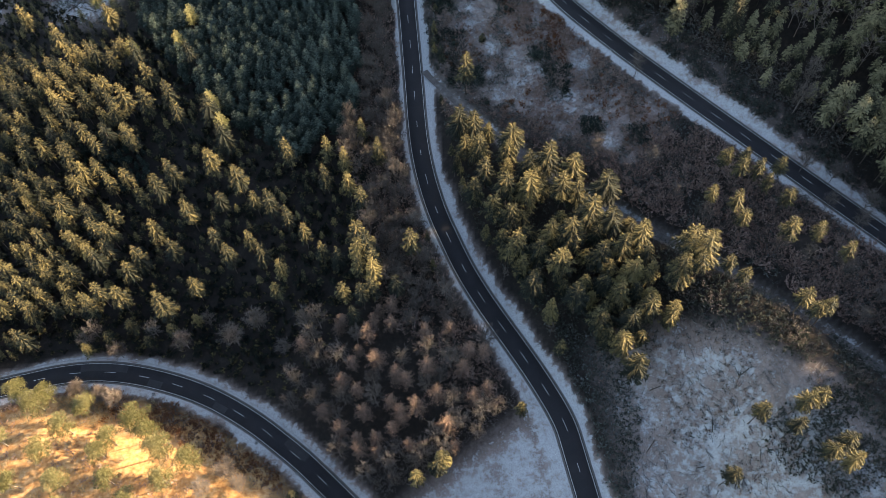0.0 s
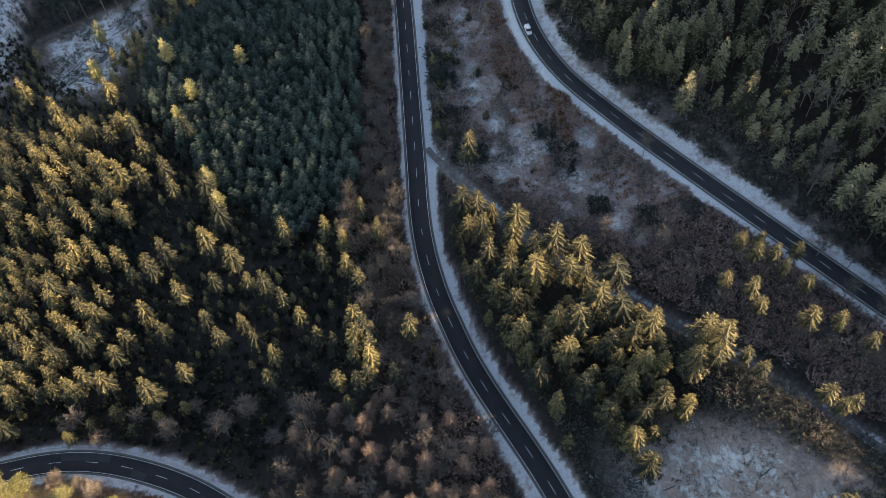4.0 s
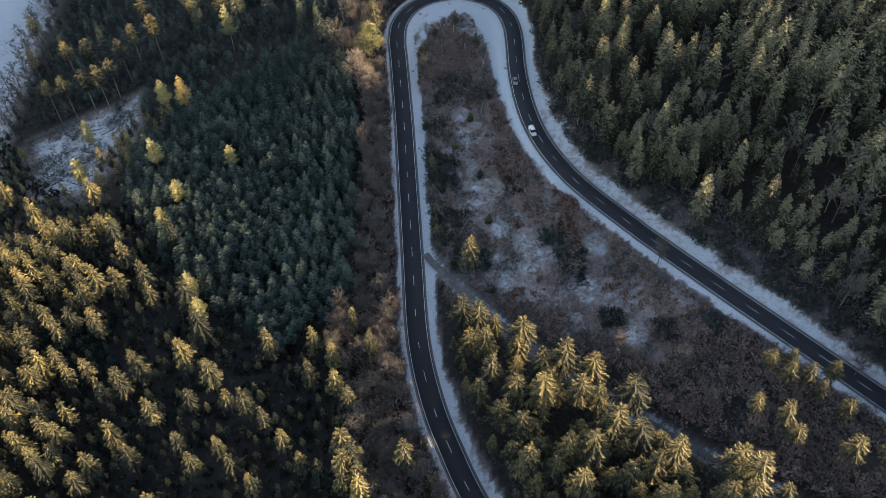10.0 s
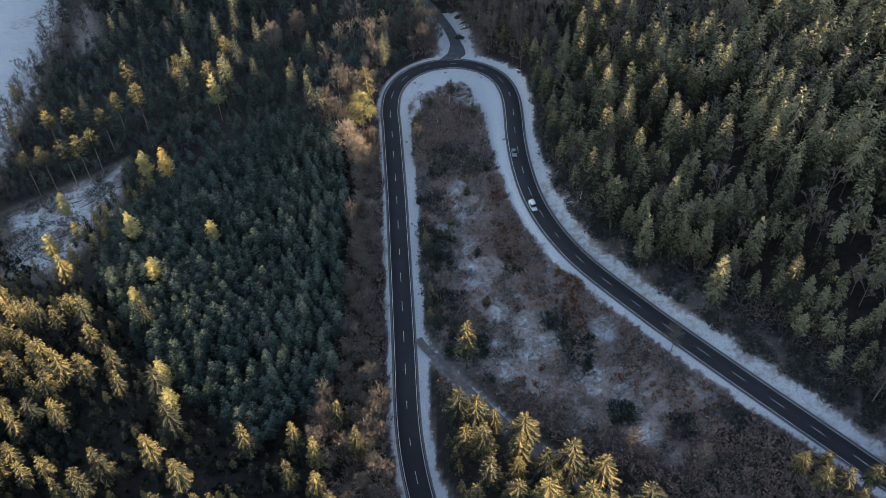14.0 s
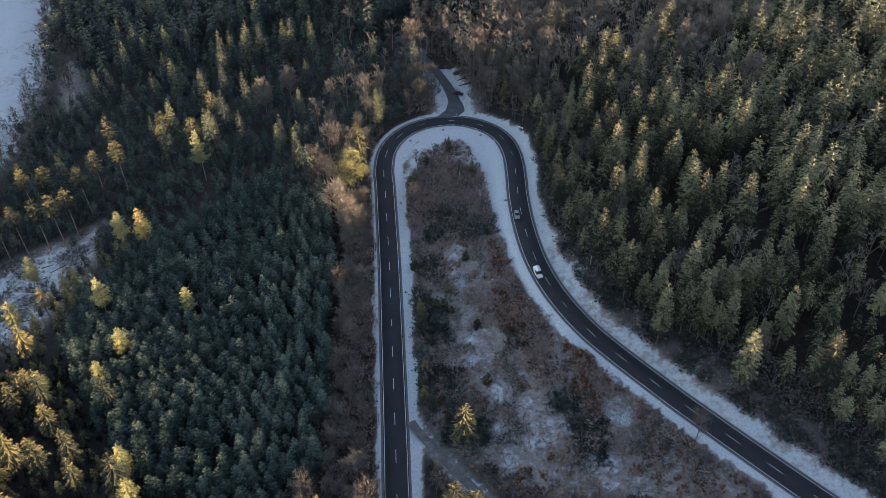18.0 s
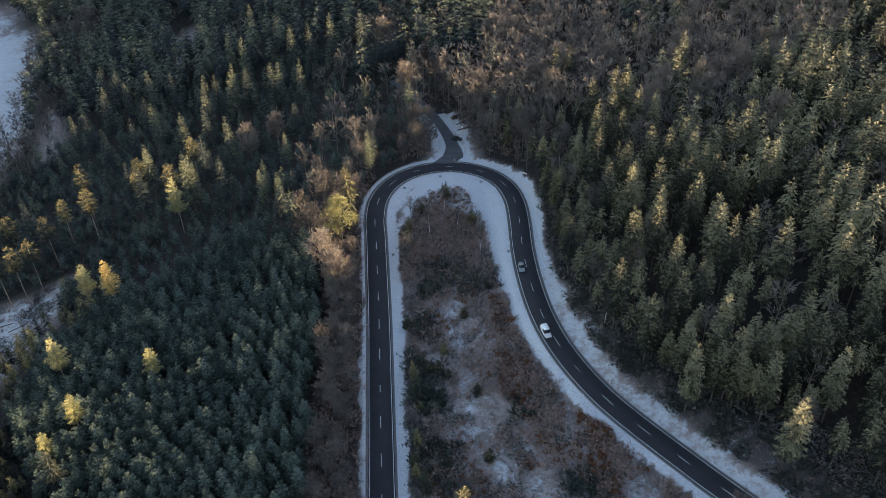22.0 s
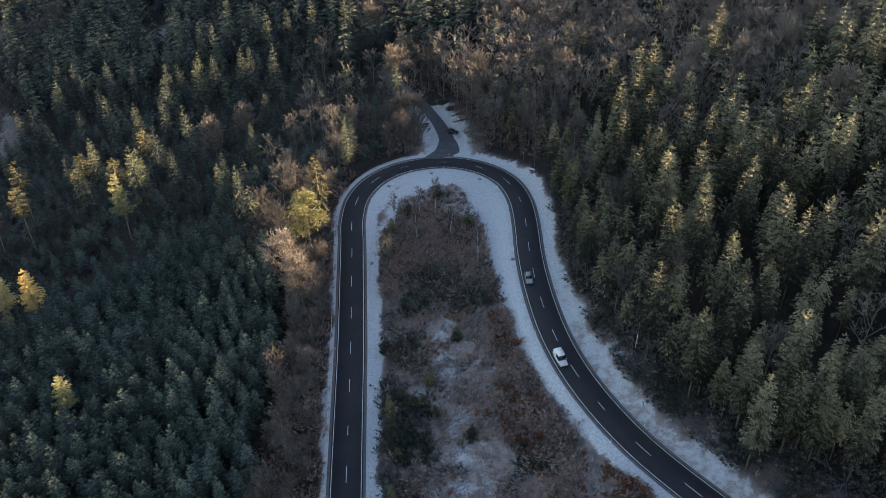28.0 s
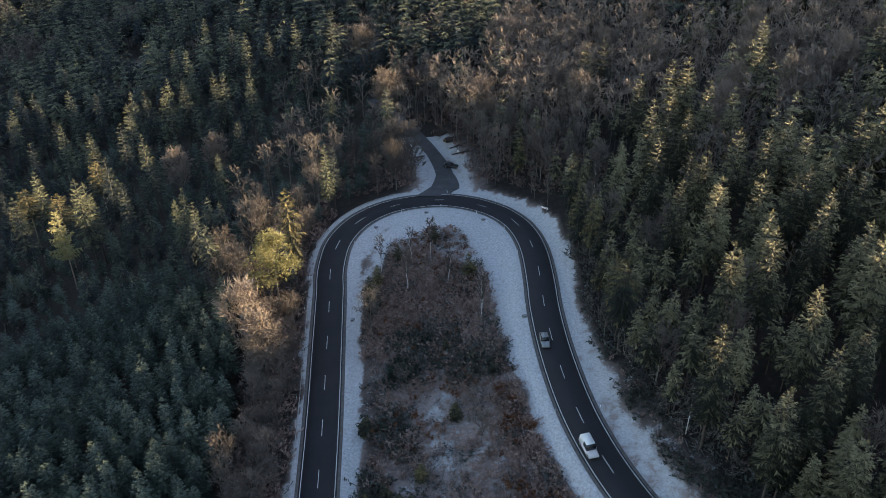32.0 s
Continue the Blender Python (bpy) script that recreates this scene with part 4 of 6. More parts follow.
FIR_EAST = [
    (67.5, 252), (72, 244), (94.5, 300), (74, 221), (73.5, 231), (66.5, 241.5), (92, 228), (95.5, 213), (100.5, 195.5), (106, 242.5), (108.5, 231.5), (102, 285),
    (122, 320), (77.5, 303.5), (98.5, 279), (80.5, 261.5), (59, 265), (88.5, 259), (93, 248.5), (105, 254.5), (115.5, 264), (126, 278.5), (116, 237), (104, 310),
    (66.5, 338), (62, 300), (68.5, 277), (79.5, 288), (110.5, 277), (123.5, 297.5), (52, 246.5), (58, 235), (64.5, 218), (81, 214), (81.5, 200), (106.5, 212),
    (67, 325), (134.5, 306),
]
FIR_NW = [
    (-117, 361), (-109.5, 352), (-90, 352.5), (-89, 355.5), (-75, 347), (-59.5, 339.5), (-95, 428.5), (-88.5, 434), (-67, 419.5), (-54, 389), (-99.5, 480), (-88.5, 462),
    (-92.5, 508), (-73.5, 476), (-63.5, 456), (-54.5, 456.5), (-44, 456.5), (-29, 442.5), (-24.5, 389.5), (-136, 458.5), (-169.5, 481), (-159, 464), (-157, 503), (-101, 432),
    (-92.5, 394.5), (-130, 428), (-101.5, 392), (-154.5, 444), (-80, 425), (-19, 339), (-87, 365.5), (-112.5, 374), (-53, 363.5), (-142, 405.5), (-129.5, 405.5), (-77.5, 375),
    (-50, 325.5), (-54, 414),
]
FIR_NE = [
    (56, 375.5), (60.5, 350.5), (69, 350), (72.5, 348), (74, 335.5), (79.5, 331), (83, 310), (83, 299.5), (87.5, 283), (101, 306.5), (95, 302), (76, 274),
    (79.5, 277.5), (81.5, 268), (60, 267), (66, 266.5), (62.5, 286.5), (61.5, 304), (64, 301), (57, 311), (59, 328.5), (62.5, 325), (50.5, 373), (95.5, 363.5),
    (90, 349), (86.5, 288), (92.5, 282.5), (81.5, 254.5), (56.5, 292.5), (70, 287), (76.5, 287), (72.5, 307), (85, 293.5),
]
YOUNG_LIT = [
    (-100.5, 228), (-78.8, 255), (-84, 196), (-78.5, 184), (-82, 193), (-119.5, 228), (-96.5, 239),
]
BEECH = [
    (-25.2, 279), (-31, 288), (-19, 455), (-7, 397.5), (-63, 394), (-73.5, 387), (34.5, 427.5), (22.5, 380), (49, 370), (63, 406.5), (72, 385.5),
    (98.5, 379), (82.5, 347), (98.5, 347), (113.5, 354), (114, 317), (124.5, 363), (102, 388), (106, 352), (136, 363), (117, 364), (45.5, 382), (30, 432),
    (88, 356), (108, 371), (93, 366), (127, 352), (54, 392),
]
TALL_LIT = [
    (-148.5, 290.5), (-141.5, 259.5), (-111.5, 264.5), (-117.5, 305.5),
]
LARCH = [
    (-21, 91), (-15, 85.5), (-6, 87), (-12.5, 84), (-3.5, 78.5), (-25.5, 76), (-21.5, 68), (5, 86), (-11.5, 65), (-17, 102.5), (-24, 99.5), (-6.5, 98.5),
    (7.5, 77.5), (-29, 91.5), (6.5, 91), (-32.5, 71.5), (-17, 78), (-9.5, 75.5), (-27.5, 83), (-0.5, 70),
]
BARE_LOW = [
    (0.5, 112.5), (-15, 131), (-24.5, 140), (-61.5, 109.5), (-68.5, 104.5), (12, 96), (9.5, 74), (2.5, 71.5), (-85.5, 104.5), (-117, 110.5), (-19, 120), (-33, 95.5),
]
PINE_SOUTH = [
    (-138, 90), (-128, 88.5), (-113.5, 83), (-96.5, 78.5), (-91, 72.5), (-76.5, 63), (-104, 66.5), (-121, 68), (-127.5, 58), (-114.5, 58), (-99, 58), (-102, 71),
    (-85.5, 67), (-130, 85), (-117, 75.5), (-136, 72), (-111, 50), (-92, 52), (-140, 60),
]
TALL_PINE = [
    (-147, 328), (-152, 324.5), (-169, 324.5), (-113.5, 361), (-131, 351.5), (-157.5, 322), (-176.5, 323), (-197.5, 357.5), (-145, 341.5), (-141.5, 350.5), (-163, 347.5), (-204, 384),
    (-177.5, 355), (-98.5, 355.5), (-117, 373), (-93, 373), (-143, 376.5), (-164, 345.5), (-181.5, 362.5),
]
GOLDEN = [
    (-107.8, 303.5),
]
ORANGE = [
    (0, 425), (35.5, 395.5), (2.5, 427.5),
]
ISLAND_SPRUCE = [
    (-4.5, 306), (0, 315), (8.5, 323), (16.5, 308), (6.5, 249), (1.5, 243.5), (7.5, 239.5), (12.5, 262), (0.5, 245.5), (5, 242.5), (-6, 301.5),
]
BIRCH = [
    (3, 315.5), (7.5, 316.5), (11.5, 305), (19, 294.5), (-4, 311.5), (2.5, 303), (18.5, 291), (50.5, 250), (48.5, 332.5),
]
PINE_BEND = [
    (-25.8, 299.5),
]
EAST_BARE = [
    (116, 146), (124.5, 141.5), (132, 130.5), (128, 124.5), (120, 131), (68, 150.5), (51.5, 156), (68.5, 187.5), (74, 137.5), (101, 116.5), (81, 128.5), (119, 91.5),
    (118.5, 108), (126.5, 99), (108.5, 112.5),
]


def free(points, gap):
    """Those of the points that keep a gap from all the trees planted so far."""
    if not TAKEN or not len(points):
        return points
    cells = {}
    for x, y in TAKEN:
        cells.setdefault((int(x // gap), int(y // gap)), []).append((x, y))
    out = []
    for x, y in points:
        i, j = int(x // gap), int(y // gap)
        if all((x - a) ** 2 + (y - b) ** 2 > gap * gap for di in (-1, 0, 1) for dj in (-1, 0, 1) for a, b in cells.get((i + di, j + dj), ())):
            out.append((x, y))
    return np.array(out).reshape(-1, 2)


def scatter(poly, gap, seed, keep=None):
    """Jittered points about a gap apart inside a polygon."""
    r, p = np.random.default_rng(seed), np.array(poly)
    gx, gy = np.meshgrid(np.arange(p[:, 0].min(), p[:, 0].max(), gap), np.arange(p[:, 1].min(), p[:, 1].max(), gap * 0.866))
    gx[1::2] += gap / 2
    x, y = (a.ravel() + r.uniform(-0.38, 0.38, a.size) * gap for a in (gx, gy))
    ok = inside(poly, x, y)
    x, y = x[ok], y[ok]
    if keep is not None:
        ok = keep(x, y)
        x, y = x[ok], y[ok]
    return np.stack([x, y], 1)


def off_road(x, y, extra=0.0):
    d, _, run = beside(ROAD, x, y)
    t, s = np.abs(beside(TRACK_LINE, x, y)[0]), np.abs(beside(SPUR_LINE, x, y)[0])
    return (np.abs(d) > verge(d, run) + extra) & (t > 3.2) & (s > np.where(y > 384, 3.0, 6.5))


def any_inside(polys, x, y):
    hit = np.zeros(x.shape, bool)
    for p in polys:
        hit |= inside(p, x, y)
    return hit


dice = random.Random(11)
for x, y in SPRUCE_WEST_MORE:
    plant("spruce_tree", x, y, dice.uniform(0.78, 0.95), dice.uniform(0.75, 0.92), rg=dice)
for place in (SPRUCE_WEST, SPRUCE_MID, SPRUCE_MID_MORE):
    for x, y in place:
        plant("spruce_tree", x, y, dice.uniform(0.84, 1.06), dice.uniform(0.82, 1.04) if x < 0 else dice.uniform(1.12, 1.36), rg=dice)
for x, y in SPRUCE_EAST:
    plant("field_spruce", x, y, dice.uniform(0.76, 0.94), dice.uniform(0.85, 1.05), rg=dice)
for x, y in SPRUCE_FIELD:
    plant("field_spruce", x, y, dice.uniform(0.84, 0.95), dice.uniform(0.85, 1.05), rg=dice)
for place, sort in ((FIR_NW, "dark_fir_tree"), (FIR_NE, "fir_tree"), (FIR_NORTH, "dark_fir_tree"), (FIR_EAST, "fir_tree")):
    for x, y in place:
        plant(sort, x, y, (dice.uniform(0.72, 0.82) if -60 < x < -12 and y < 400 else dice.uniform(1.0, 1.14)) if sort == "dark_fir_tree" else dice.uniform(0.86, 1.0), dice.uniform(0.8, 0.98), rg=dice)
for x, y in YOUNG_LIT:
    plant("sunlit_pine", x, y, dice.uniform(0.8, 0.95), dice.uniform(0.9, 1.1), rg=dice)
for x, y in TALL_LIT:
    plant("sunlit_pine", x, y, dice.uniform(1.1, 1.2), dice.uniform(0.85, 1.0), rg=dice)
for x, y in BEECH:
    plant("beech_tree", x, y, dice.uniform(0.92, 1.08), dice.uniform(0.95, 1.15), rg=dice)
for x, y in BARE_LOW:
    plant("bare_tree", x, y, dice.uniform(0.7, 0.8), 1.25, rg=dice)
for x, y in TALL_PINE:
    plant("tall_pine", x, y, dice.uniform(1.0, 1.15), dice.uniform(1.05, 1.3), rg=dice)
for x, y in GOLDEN:
    plant("golden_larch", x, y, 1.12, 1.25, rg=dice)
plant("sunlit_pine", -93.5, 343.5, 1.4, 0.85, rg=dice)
for x, y in ORANGE:
    plant("larch_tree", x, y, dice.uniform(0.95, 1.05), 1.1, rg=dice)
for x, y in ISLAND_SPRUCE:
    plant("small_spruce", x, y, dice.uniform(0.8, 1.1) if y > 290 else dice.uniform(0.6, 0.85), dice.uniform(0.95, 1.2), rg=dice)
for x, y in BIRCH:
    plant("birch_tree", x, y, dice.uniform(0.8, 1.05), 1.0, rg=dice)
for x, y in PINE_BEND:
    plant("pine_tree", x, y, 1.25, 1.1, rg=dice)
plant("spruce_tree", -24.5, 313, 1.12, 0.8, rg=dice)
for x, y in EAST_BARE:
    plant("bare_tree", x, y, dice.uniform(0.6, 0.75), 1.1, rg=dice)
for x, y in LARCH:
    plant("larch_tree", x, y, dice.uniform(0.85, 1.05), dice.uniform(0.9, 1.1), rg=dice)
for x, y in PINE_SOUTH:
    plant("pine_tree", x, y, dice.uniform(0.62, 0.8), dice.uniform(1.25, 1.5), rg=dice)
for x, y in ((-120, 91), (-112, 89), (-107, 87.5), (-66.5, 61), (-62, 57), (-72, 55)):
    plant("beech_tree", x, y, dice.uniform(0.4, 0.5), dice.uniform(1.3, 1.6), rg=dice)
MID = [(4, 174), (14, 170), (26, 160), (40, 149), (54, 138), (66, 127), (73, 110), (61, 84), (48, 88), (30, 103), (12, 134), (4, 168)]
LARCH_WOOD = [(-44, 112), (0, 110), (18, 88), (24, 78), (8, 66), (-12, 56), (-30, 50), (-40, 62), (-54, 78)]
ROADSIDE = [(-137, 107), (-131, 117), (-90, 124), (-60, 124), (-34, 117), (-40, 82), (-71, 92), (-100, 101)]
EAST_VERGE = [(30, 108), (40, 98), (52, 92), (56, 70), (50, 40), (42, 40), (38, 80)]
TRACK_SIDE = [(0, 196), (19, 183), (42, 168), (60, 153), (68, 133), (54, 138), (40, 149), (26, 160), (14, 170), (4, 174)]
OPEN = [ROADSIDE, EAST_VERGE, TRACK_SIDE, [(-116, 300), (-88, 300), (-84, 335), (-112, 335)], [(-9, 300), (-8, 335), (8, 341), (22, 335), (25, 300)], ISLAND, EAST_LOW, LOWER_EAST, CLEARING_WEST, MEADOW_WEST, FIELD_EAST, FIELD_BEND, GAP_NORTH, GAP_WEST]

# the frosted plantation: the firs nearest to the road stand singly, the rest as one stand
young = free(scatter(YOUNG, 3.5, 5, lambda x, y: off_road(x, y, 4) & ~inside(CLEARING_WEST, x, y)), 2.6)
young = young[np.argsort(-young[:, 0])]
near = [p for p in young if p[0] > -62 and 190 < p[1] < 300][:240]
rest = {tuple(p) for p in near}
for x, y in near:
    plant("young_fir_tree", x, y, dice.uniform(0.75, 1.1), dice.uniform(0.9, 1.2), rg=dice)
shapes = KINDS["young_wood"]["shapes"]
wood("young_fir_stand", "dense stand of young frosted blue-green firs", "trees",
     [(dice.choice(shapes), x, y, dice.uniform(0.7, 1.1), dice.uniform(0.9, 1.2), dice.uniform(0, 6.28), dice.gauss(0, 0.12)) for x, y in young if (x, y) not in rest], [BARK, YOUNG_NEEDLES])
TAKEN += [tuple(p) for p in young]

# the leafless strip between the plantation and the road, and the larches
EDGE_WEST = [(-22, 338), (-21, 300), (-17, 220), (-13, 165), (-4, 130), (8, 104), (-8, 100), (-22, 130), (-27, 180), (-27, 260), (-36, 330)]
for x, y in free(scatter(EDGE_WEST, 4.6, 71, lambda x, y: off_road(x, y, 1.0)), 3.0):
    plant("bare_tree", x, y, dice.uniform(0.45, 0.75), dice.uniform(0.9, 1.15), rg=dice)
for x, y in free(scatter(LARCH_WOOD, 6.0, 72, lambda x, y: off_road(x, y, 1.0) & ~inside(FIELD_BEND, x, y)), 4.0):
    plant(dice.choice(["larch_tree", "bare_tree", "bare_tree"]), x, y, dice.uniform(0.65, 0.95), dice.uniform(0.9, 1.1), rg=dice)

# the woods round about
pts = scatter(VIEW, 4.9, 9, lambda x, y: off_road(x, y, 1.0) & ~on_bank(x, y) & ~any_inside(OPEN + [LARCH_WOOD, MID], x, y))
thinner = np.random.default_rng(8).random(len(pts)) < np.where(np.abs(beside(ROAD, pts[:, 0], pts[:, 1])[0]) < 32, 1.0, np.where(pts[:, 0] > 30, 0.92, 0.85))
pts = pts[thinner]
high = (pts[:, 0] < -5) & (pts[:, 1] > 318)
pts = pts[np.random.default_rng(6).random(len(pts)) < np.where(high, np.where(pts[:, 1] < 440, 0.36, 0.5), np.where(pts[:, 0] > 40, 0.85, 1.0))]
BROADLEAF = [[(24.9, 426.7), (20.0, 323.4), (34.5, 320.7), (51.4, 354.0), (69.0, 364.9), (83.3, 366.7), (77.5, 325.4), (106.4, 321.0), (117.3, 354.1), (141.2, 353.2), (160.9, 366.7), (140.3, 393.3), (105.6, 420.4), (39.5, 461.8)],
             [(-27, 364), (-10, 425), (0, 363), (-10, 330), (-23, 334)], [(-33, 480), (-10, 480), (-8, 440), (-25, 437)]]
WEST_WOOD = [(-215, 330), (-215, 90), (-120, 104), (-60, 92), (-30, 115), (-24, 180), (-60, 172), (-125, 250), (-150, 255)]
sparse = inside(WEST_WOOD, pts[:, 0], pts[:, 1])
keep_some = (np.random.default_rng(4).random(len(pts)) < 0.95)
pts = pts[~sparse | keep_some]
pts = free(pts, 3.4)
mixed = np.array([noise.noise((x * 0.02, y * 0.02, 3.0)) for x, y in pts])
d_road = np.abs(beside(ROAD, pts[:, 0], pts[:, 1])[0])
side_left = pts[:, 0] < np.interp(pts[:, 1], [100, 200, 350], [10, -9, -5])
conifers, leafless = [], []
for (x, y), m, d, west in zip(pts, mixed, d_road, side_left):
    strip = west and d < 26 and 150 < y < 345
    bend = y > 318 and x < 34 and math.hypot(x - 8, y - 365) < 55
    if inside(SOUTH_WOOD, np.array([x]), np.array([y]))[0]:
        kind_now = "pine" if dice.random() < 0.03 else None
    elif strip or bend:
        kind_now = "bare" if dice.random() < 0.9 else "spruce"
    elif any_inside(BROADLEAF[:1], np.array([x]), np.array([y]))[0]:
        kind_now = "bare" if dice.random() < 0.88 else "spruce"
    elif x > 34 and 290 < y < 385 and d < 70:
        kind_now = "bare" if dice.random() < 0.2 else "spruce"
    elif y > 330 and x > -40:
        kind_now = "bare" if dice.random() < (0.9 if any_inside(BROADLEAF, np.array([x]), np.array([y]))[0] else 0.14) else "spruce"
    elif west:
        kind_now = "bare" if m > 0.42 else "spruce"
    else:
        kind_now = "bare" if m > 0.42 or dice.random() < (0.3 if d < 16 else 0.1) else "spruce"
    if kind_now:
        (leafless if kind_now == "bare" else conifers).append((x, y, kind_now, d))
for x, y, k, d in sorted(leafless, key=lambda q: q[3])[:110]:
    plant("bare_tree" if d > 14 or x < 0 else "thin_tree", x, y, dice.uniform(0.75, 1.05), dice.uniform(0.8, 1.05), rg=dice)
far_bare = sorted(leafless, key=lambda q: q[3])[110:]
for name_now, label_now, some, twig in (("leafless_wood", "leafless grey-brown broadleaf trees on the hillside", [q for q in far_bare if q[1] <= 340 or q[0] < 10], TWIGS), ("beech_wood", "leafless pale brown beeches beyond the bend", [q for q in far_bare if q[1] > 340 and q[0] >= 10], BEECH_TWIGS)):
    wood(name_now, label_now, "trees", [(dice.choice(KINDS["wood_bare"]["shapes"]), x, y, dice.uniform(0.85, 1.15), dice.uniform(0.95, 1.2), dice.uniform(0, 6.28), dice.gauss(0, 0.14)) for x, y, k, d in some], [PALE_BARK, twig])
pines = [c for c in conifers if c[2] == "pine"]
for x, y, k, d in pines[:60]:
    plant("pine_tree", x, y, dice.uniform(0.7, 1.0), dice.uniform(0.9, 1.2), rg=dice)
spruces = sorted((c for c in conifers if c[2] == "spruce"), key=lambda q: q[3])
for x, y, k, d in spruces[:70]:
    east = x > 30
    plant("spruce_tree", x, y, dice.uniform(0.55, 0.95) if east else dice.uniform(0.38, 0.58), dice.uniform(0.7, 0.95), rg=dice)
def spruce_items(sort, some):
    shapes = KINDS[sort]["shapes"]
    # Spruces west of the road get a darker tint, painting shade between tall crowns.
    return [(dice.choice(shapes), x, y, ((dice.uniform(0.26, 0.40) if x > -112 or y > 232 or dice.random() < 0.55 else dice.uniform(0.75, 0.95)) if inside(WEST_WOOD, np.array([x]), np.array([y]))[0] else dice.triangular(0.4, 0.72, 0.52) if x < -30 and 318 < y < 470 or x < -96 and 232 < y < 320 else dice.triangular(0.7, 1.15, 0.95)) if x < 30 else dice.triangular(0.7, 1.25, 0.95) * (0.62 if y > 165 and x < np.interp(y, [150, 210, 260, 340], [165, 122, 98, 80]) else 1.0), dice.uniform(0.78, 0.98), dice.uniform(0, 6.28), dice.gauss(-0.16 if x < -15 and y < 240 else -0.04, 0.14)) for x, y, *_ in some]


rest = spruces[70:]
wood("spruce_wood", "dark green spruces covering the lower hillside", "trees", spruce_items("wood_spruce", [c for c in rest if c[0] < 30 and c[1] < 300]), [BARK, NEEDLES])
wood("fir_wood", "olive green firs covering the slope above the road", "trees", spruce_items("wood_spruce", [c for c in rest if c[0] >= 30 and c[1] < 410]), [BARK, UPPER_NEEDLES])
wood("north_spruce_wood", "dark blue-green spruces beyond the bend, coloured blue as in shade", "trees", spruce_items("wood_spruce", [c for c in rest if c[0] < 30 and 300 <= c[1] < 410]), [BARK, BLUE_NEEDLES])
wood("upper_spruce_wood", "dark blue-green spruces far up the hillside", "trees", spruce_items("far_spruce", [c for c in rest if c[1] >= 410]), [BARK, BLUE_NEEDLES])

# Dark gap: low firs added and tinted darker where there is only shade.
DARK_GAP = [(-141, 194), (-129, 198), (-113, 189), (-108, 174), (-115, 167), (-128, 172)]
wood("gap_under", "added low young firs, darkened as shade in a gap", "trees", [(dice.choice(KINDS["young_wood"]["shapes"]), x, y, dice.uniform(0.3, 0.5), dice.uniform(1.0, 1.4), dice.uniform(0, 6.28), dice.gauss(-0.2, 0.1)) for x, y in free(scatter(DARK_GAP, 2.8, 65), 1.5)], [BARK, YOUNG_NEEDLES])
NORTH_WEST = [(-28, 312), (-6, 330), (-4, 420), (-30, 480), (-150, 500), (-212, 430), (-204, 340), (-146, 326), (-128, 304), (-104, 302), (-67, 324)]
under = free(scatter(NORTH_WEST, 5.7, 64, lambda x, y: off_road(x, y, 3) & ~inside(CLEARING_WEST, x, y)), 2.5)
wood("north_under", "dark young firs beneath the tall trees", "trees",
     [(dice.choice(KINDS["young_wood"]["shapes"]), x, y, dice.uniform(0.4, 0.75), dice.uniform(1.0, 1.4), dice.uniform(0, 6.28), dice.gauss(0, 0.12)) for x, y in under], [BARK, YOUNG_NEEDLES])

# the wood goes on outside the view, in less detail
OUTER = [(-330, -60), (-380, 760), (0, 860), (300, 700), (300, -60)]
outer = scatter(OUTER, 14.0, 21, lambda x, y: off_road(x, y, 3) & ~inside(VIEW, x, y) & ~any_inside(OPEN, x, y) & ((x < 100) | (y > 420)))
# Denser rows to the right, unseen, added to block the low sun.
outer = np.vstack([outer, scatter([(100, 0), (125, 420), (260, 420), (260, 0)], 7.0, 22, lambda x, y: off_road(x, y, 3) & ~inside(VIEW, x, y) & ~any_inside(OPEN, x, y))])
wood("distant_wood", "dark spruces of the wood farther off", "trees", spruce_items("far_spruce", outer), [BARK, NEEDLES])

# the spruce group between the arms, and its undergrowth
mid = free(scatter(MID, 5.5, 31, lambda x, y: off_road(x, y, 1.0)), 3.6)
for x, y in mid[::2]:
    plant("spruce_tree", x, y, dice.uniform(0.55, 0.82), dice.uniform(1.1, 1.35), rg=dice)


# Extra firs added to keep sun stripes off the upper arm.
for x, y in free(scatter([(64, 226), (72, 216), (118, 222), (120, 262), (66, 262)], 4.2, 33, lambda x, y: off_road(x, y, 1.0)), 2.8)[:26]:
    plant("fir_tree", x, y, dice.uniform(0.55, 0.85), dice.uniform(0.9, 1.05), rg=dice)
# Unseen spruces east of the clearing, added to shade it from low sun.
for x, y in free(scatter([(118, 118), (150, 138), (178, 128), (178, 60), (150, 50), (134, 88)], 5.5, 35, lambda x, y: off_road(x, y, 1.0) & (x > np.interp(y, [60, 89, 117, 143], [116, 133, 140, 145]))), 3.5):
    plant("spruce_tree", x, y, dice.uniform(0.8, 1.0), dice.uniform(0.95, 1.15), rg=dice)
# A few spruces added to stop sun leaking onto the lower arm.
for x, y in free(scatter([(36, 104), (62, 100), (66, 122), (40, 126)], 4.5, 34), 3.0)[:6]:
    plant("spruce_tree", x, y, dice.uniform(0.6, 0.8), dice.uniform(0.9, 1.05), rg=dice)


def brush(name, label, sort, poly, gap, seed, low=0.6, high=1.3, keep=None):
    shapes, mat = BUSHES[sort]
    items = [((dice.choice(shapes),), x, y, dice.uniform(low, high), dice.uniform(0.9, 1.3), dice.uniform(0, 6.28), dice.gauss(0, 0.13)) for x, y in scatter(poly, gap, seed, keep)]
    return wood(name, label, "shrubs", items, [mat])


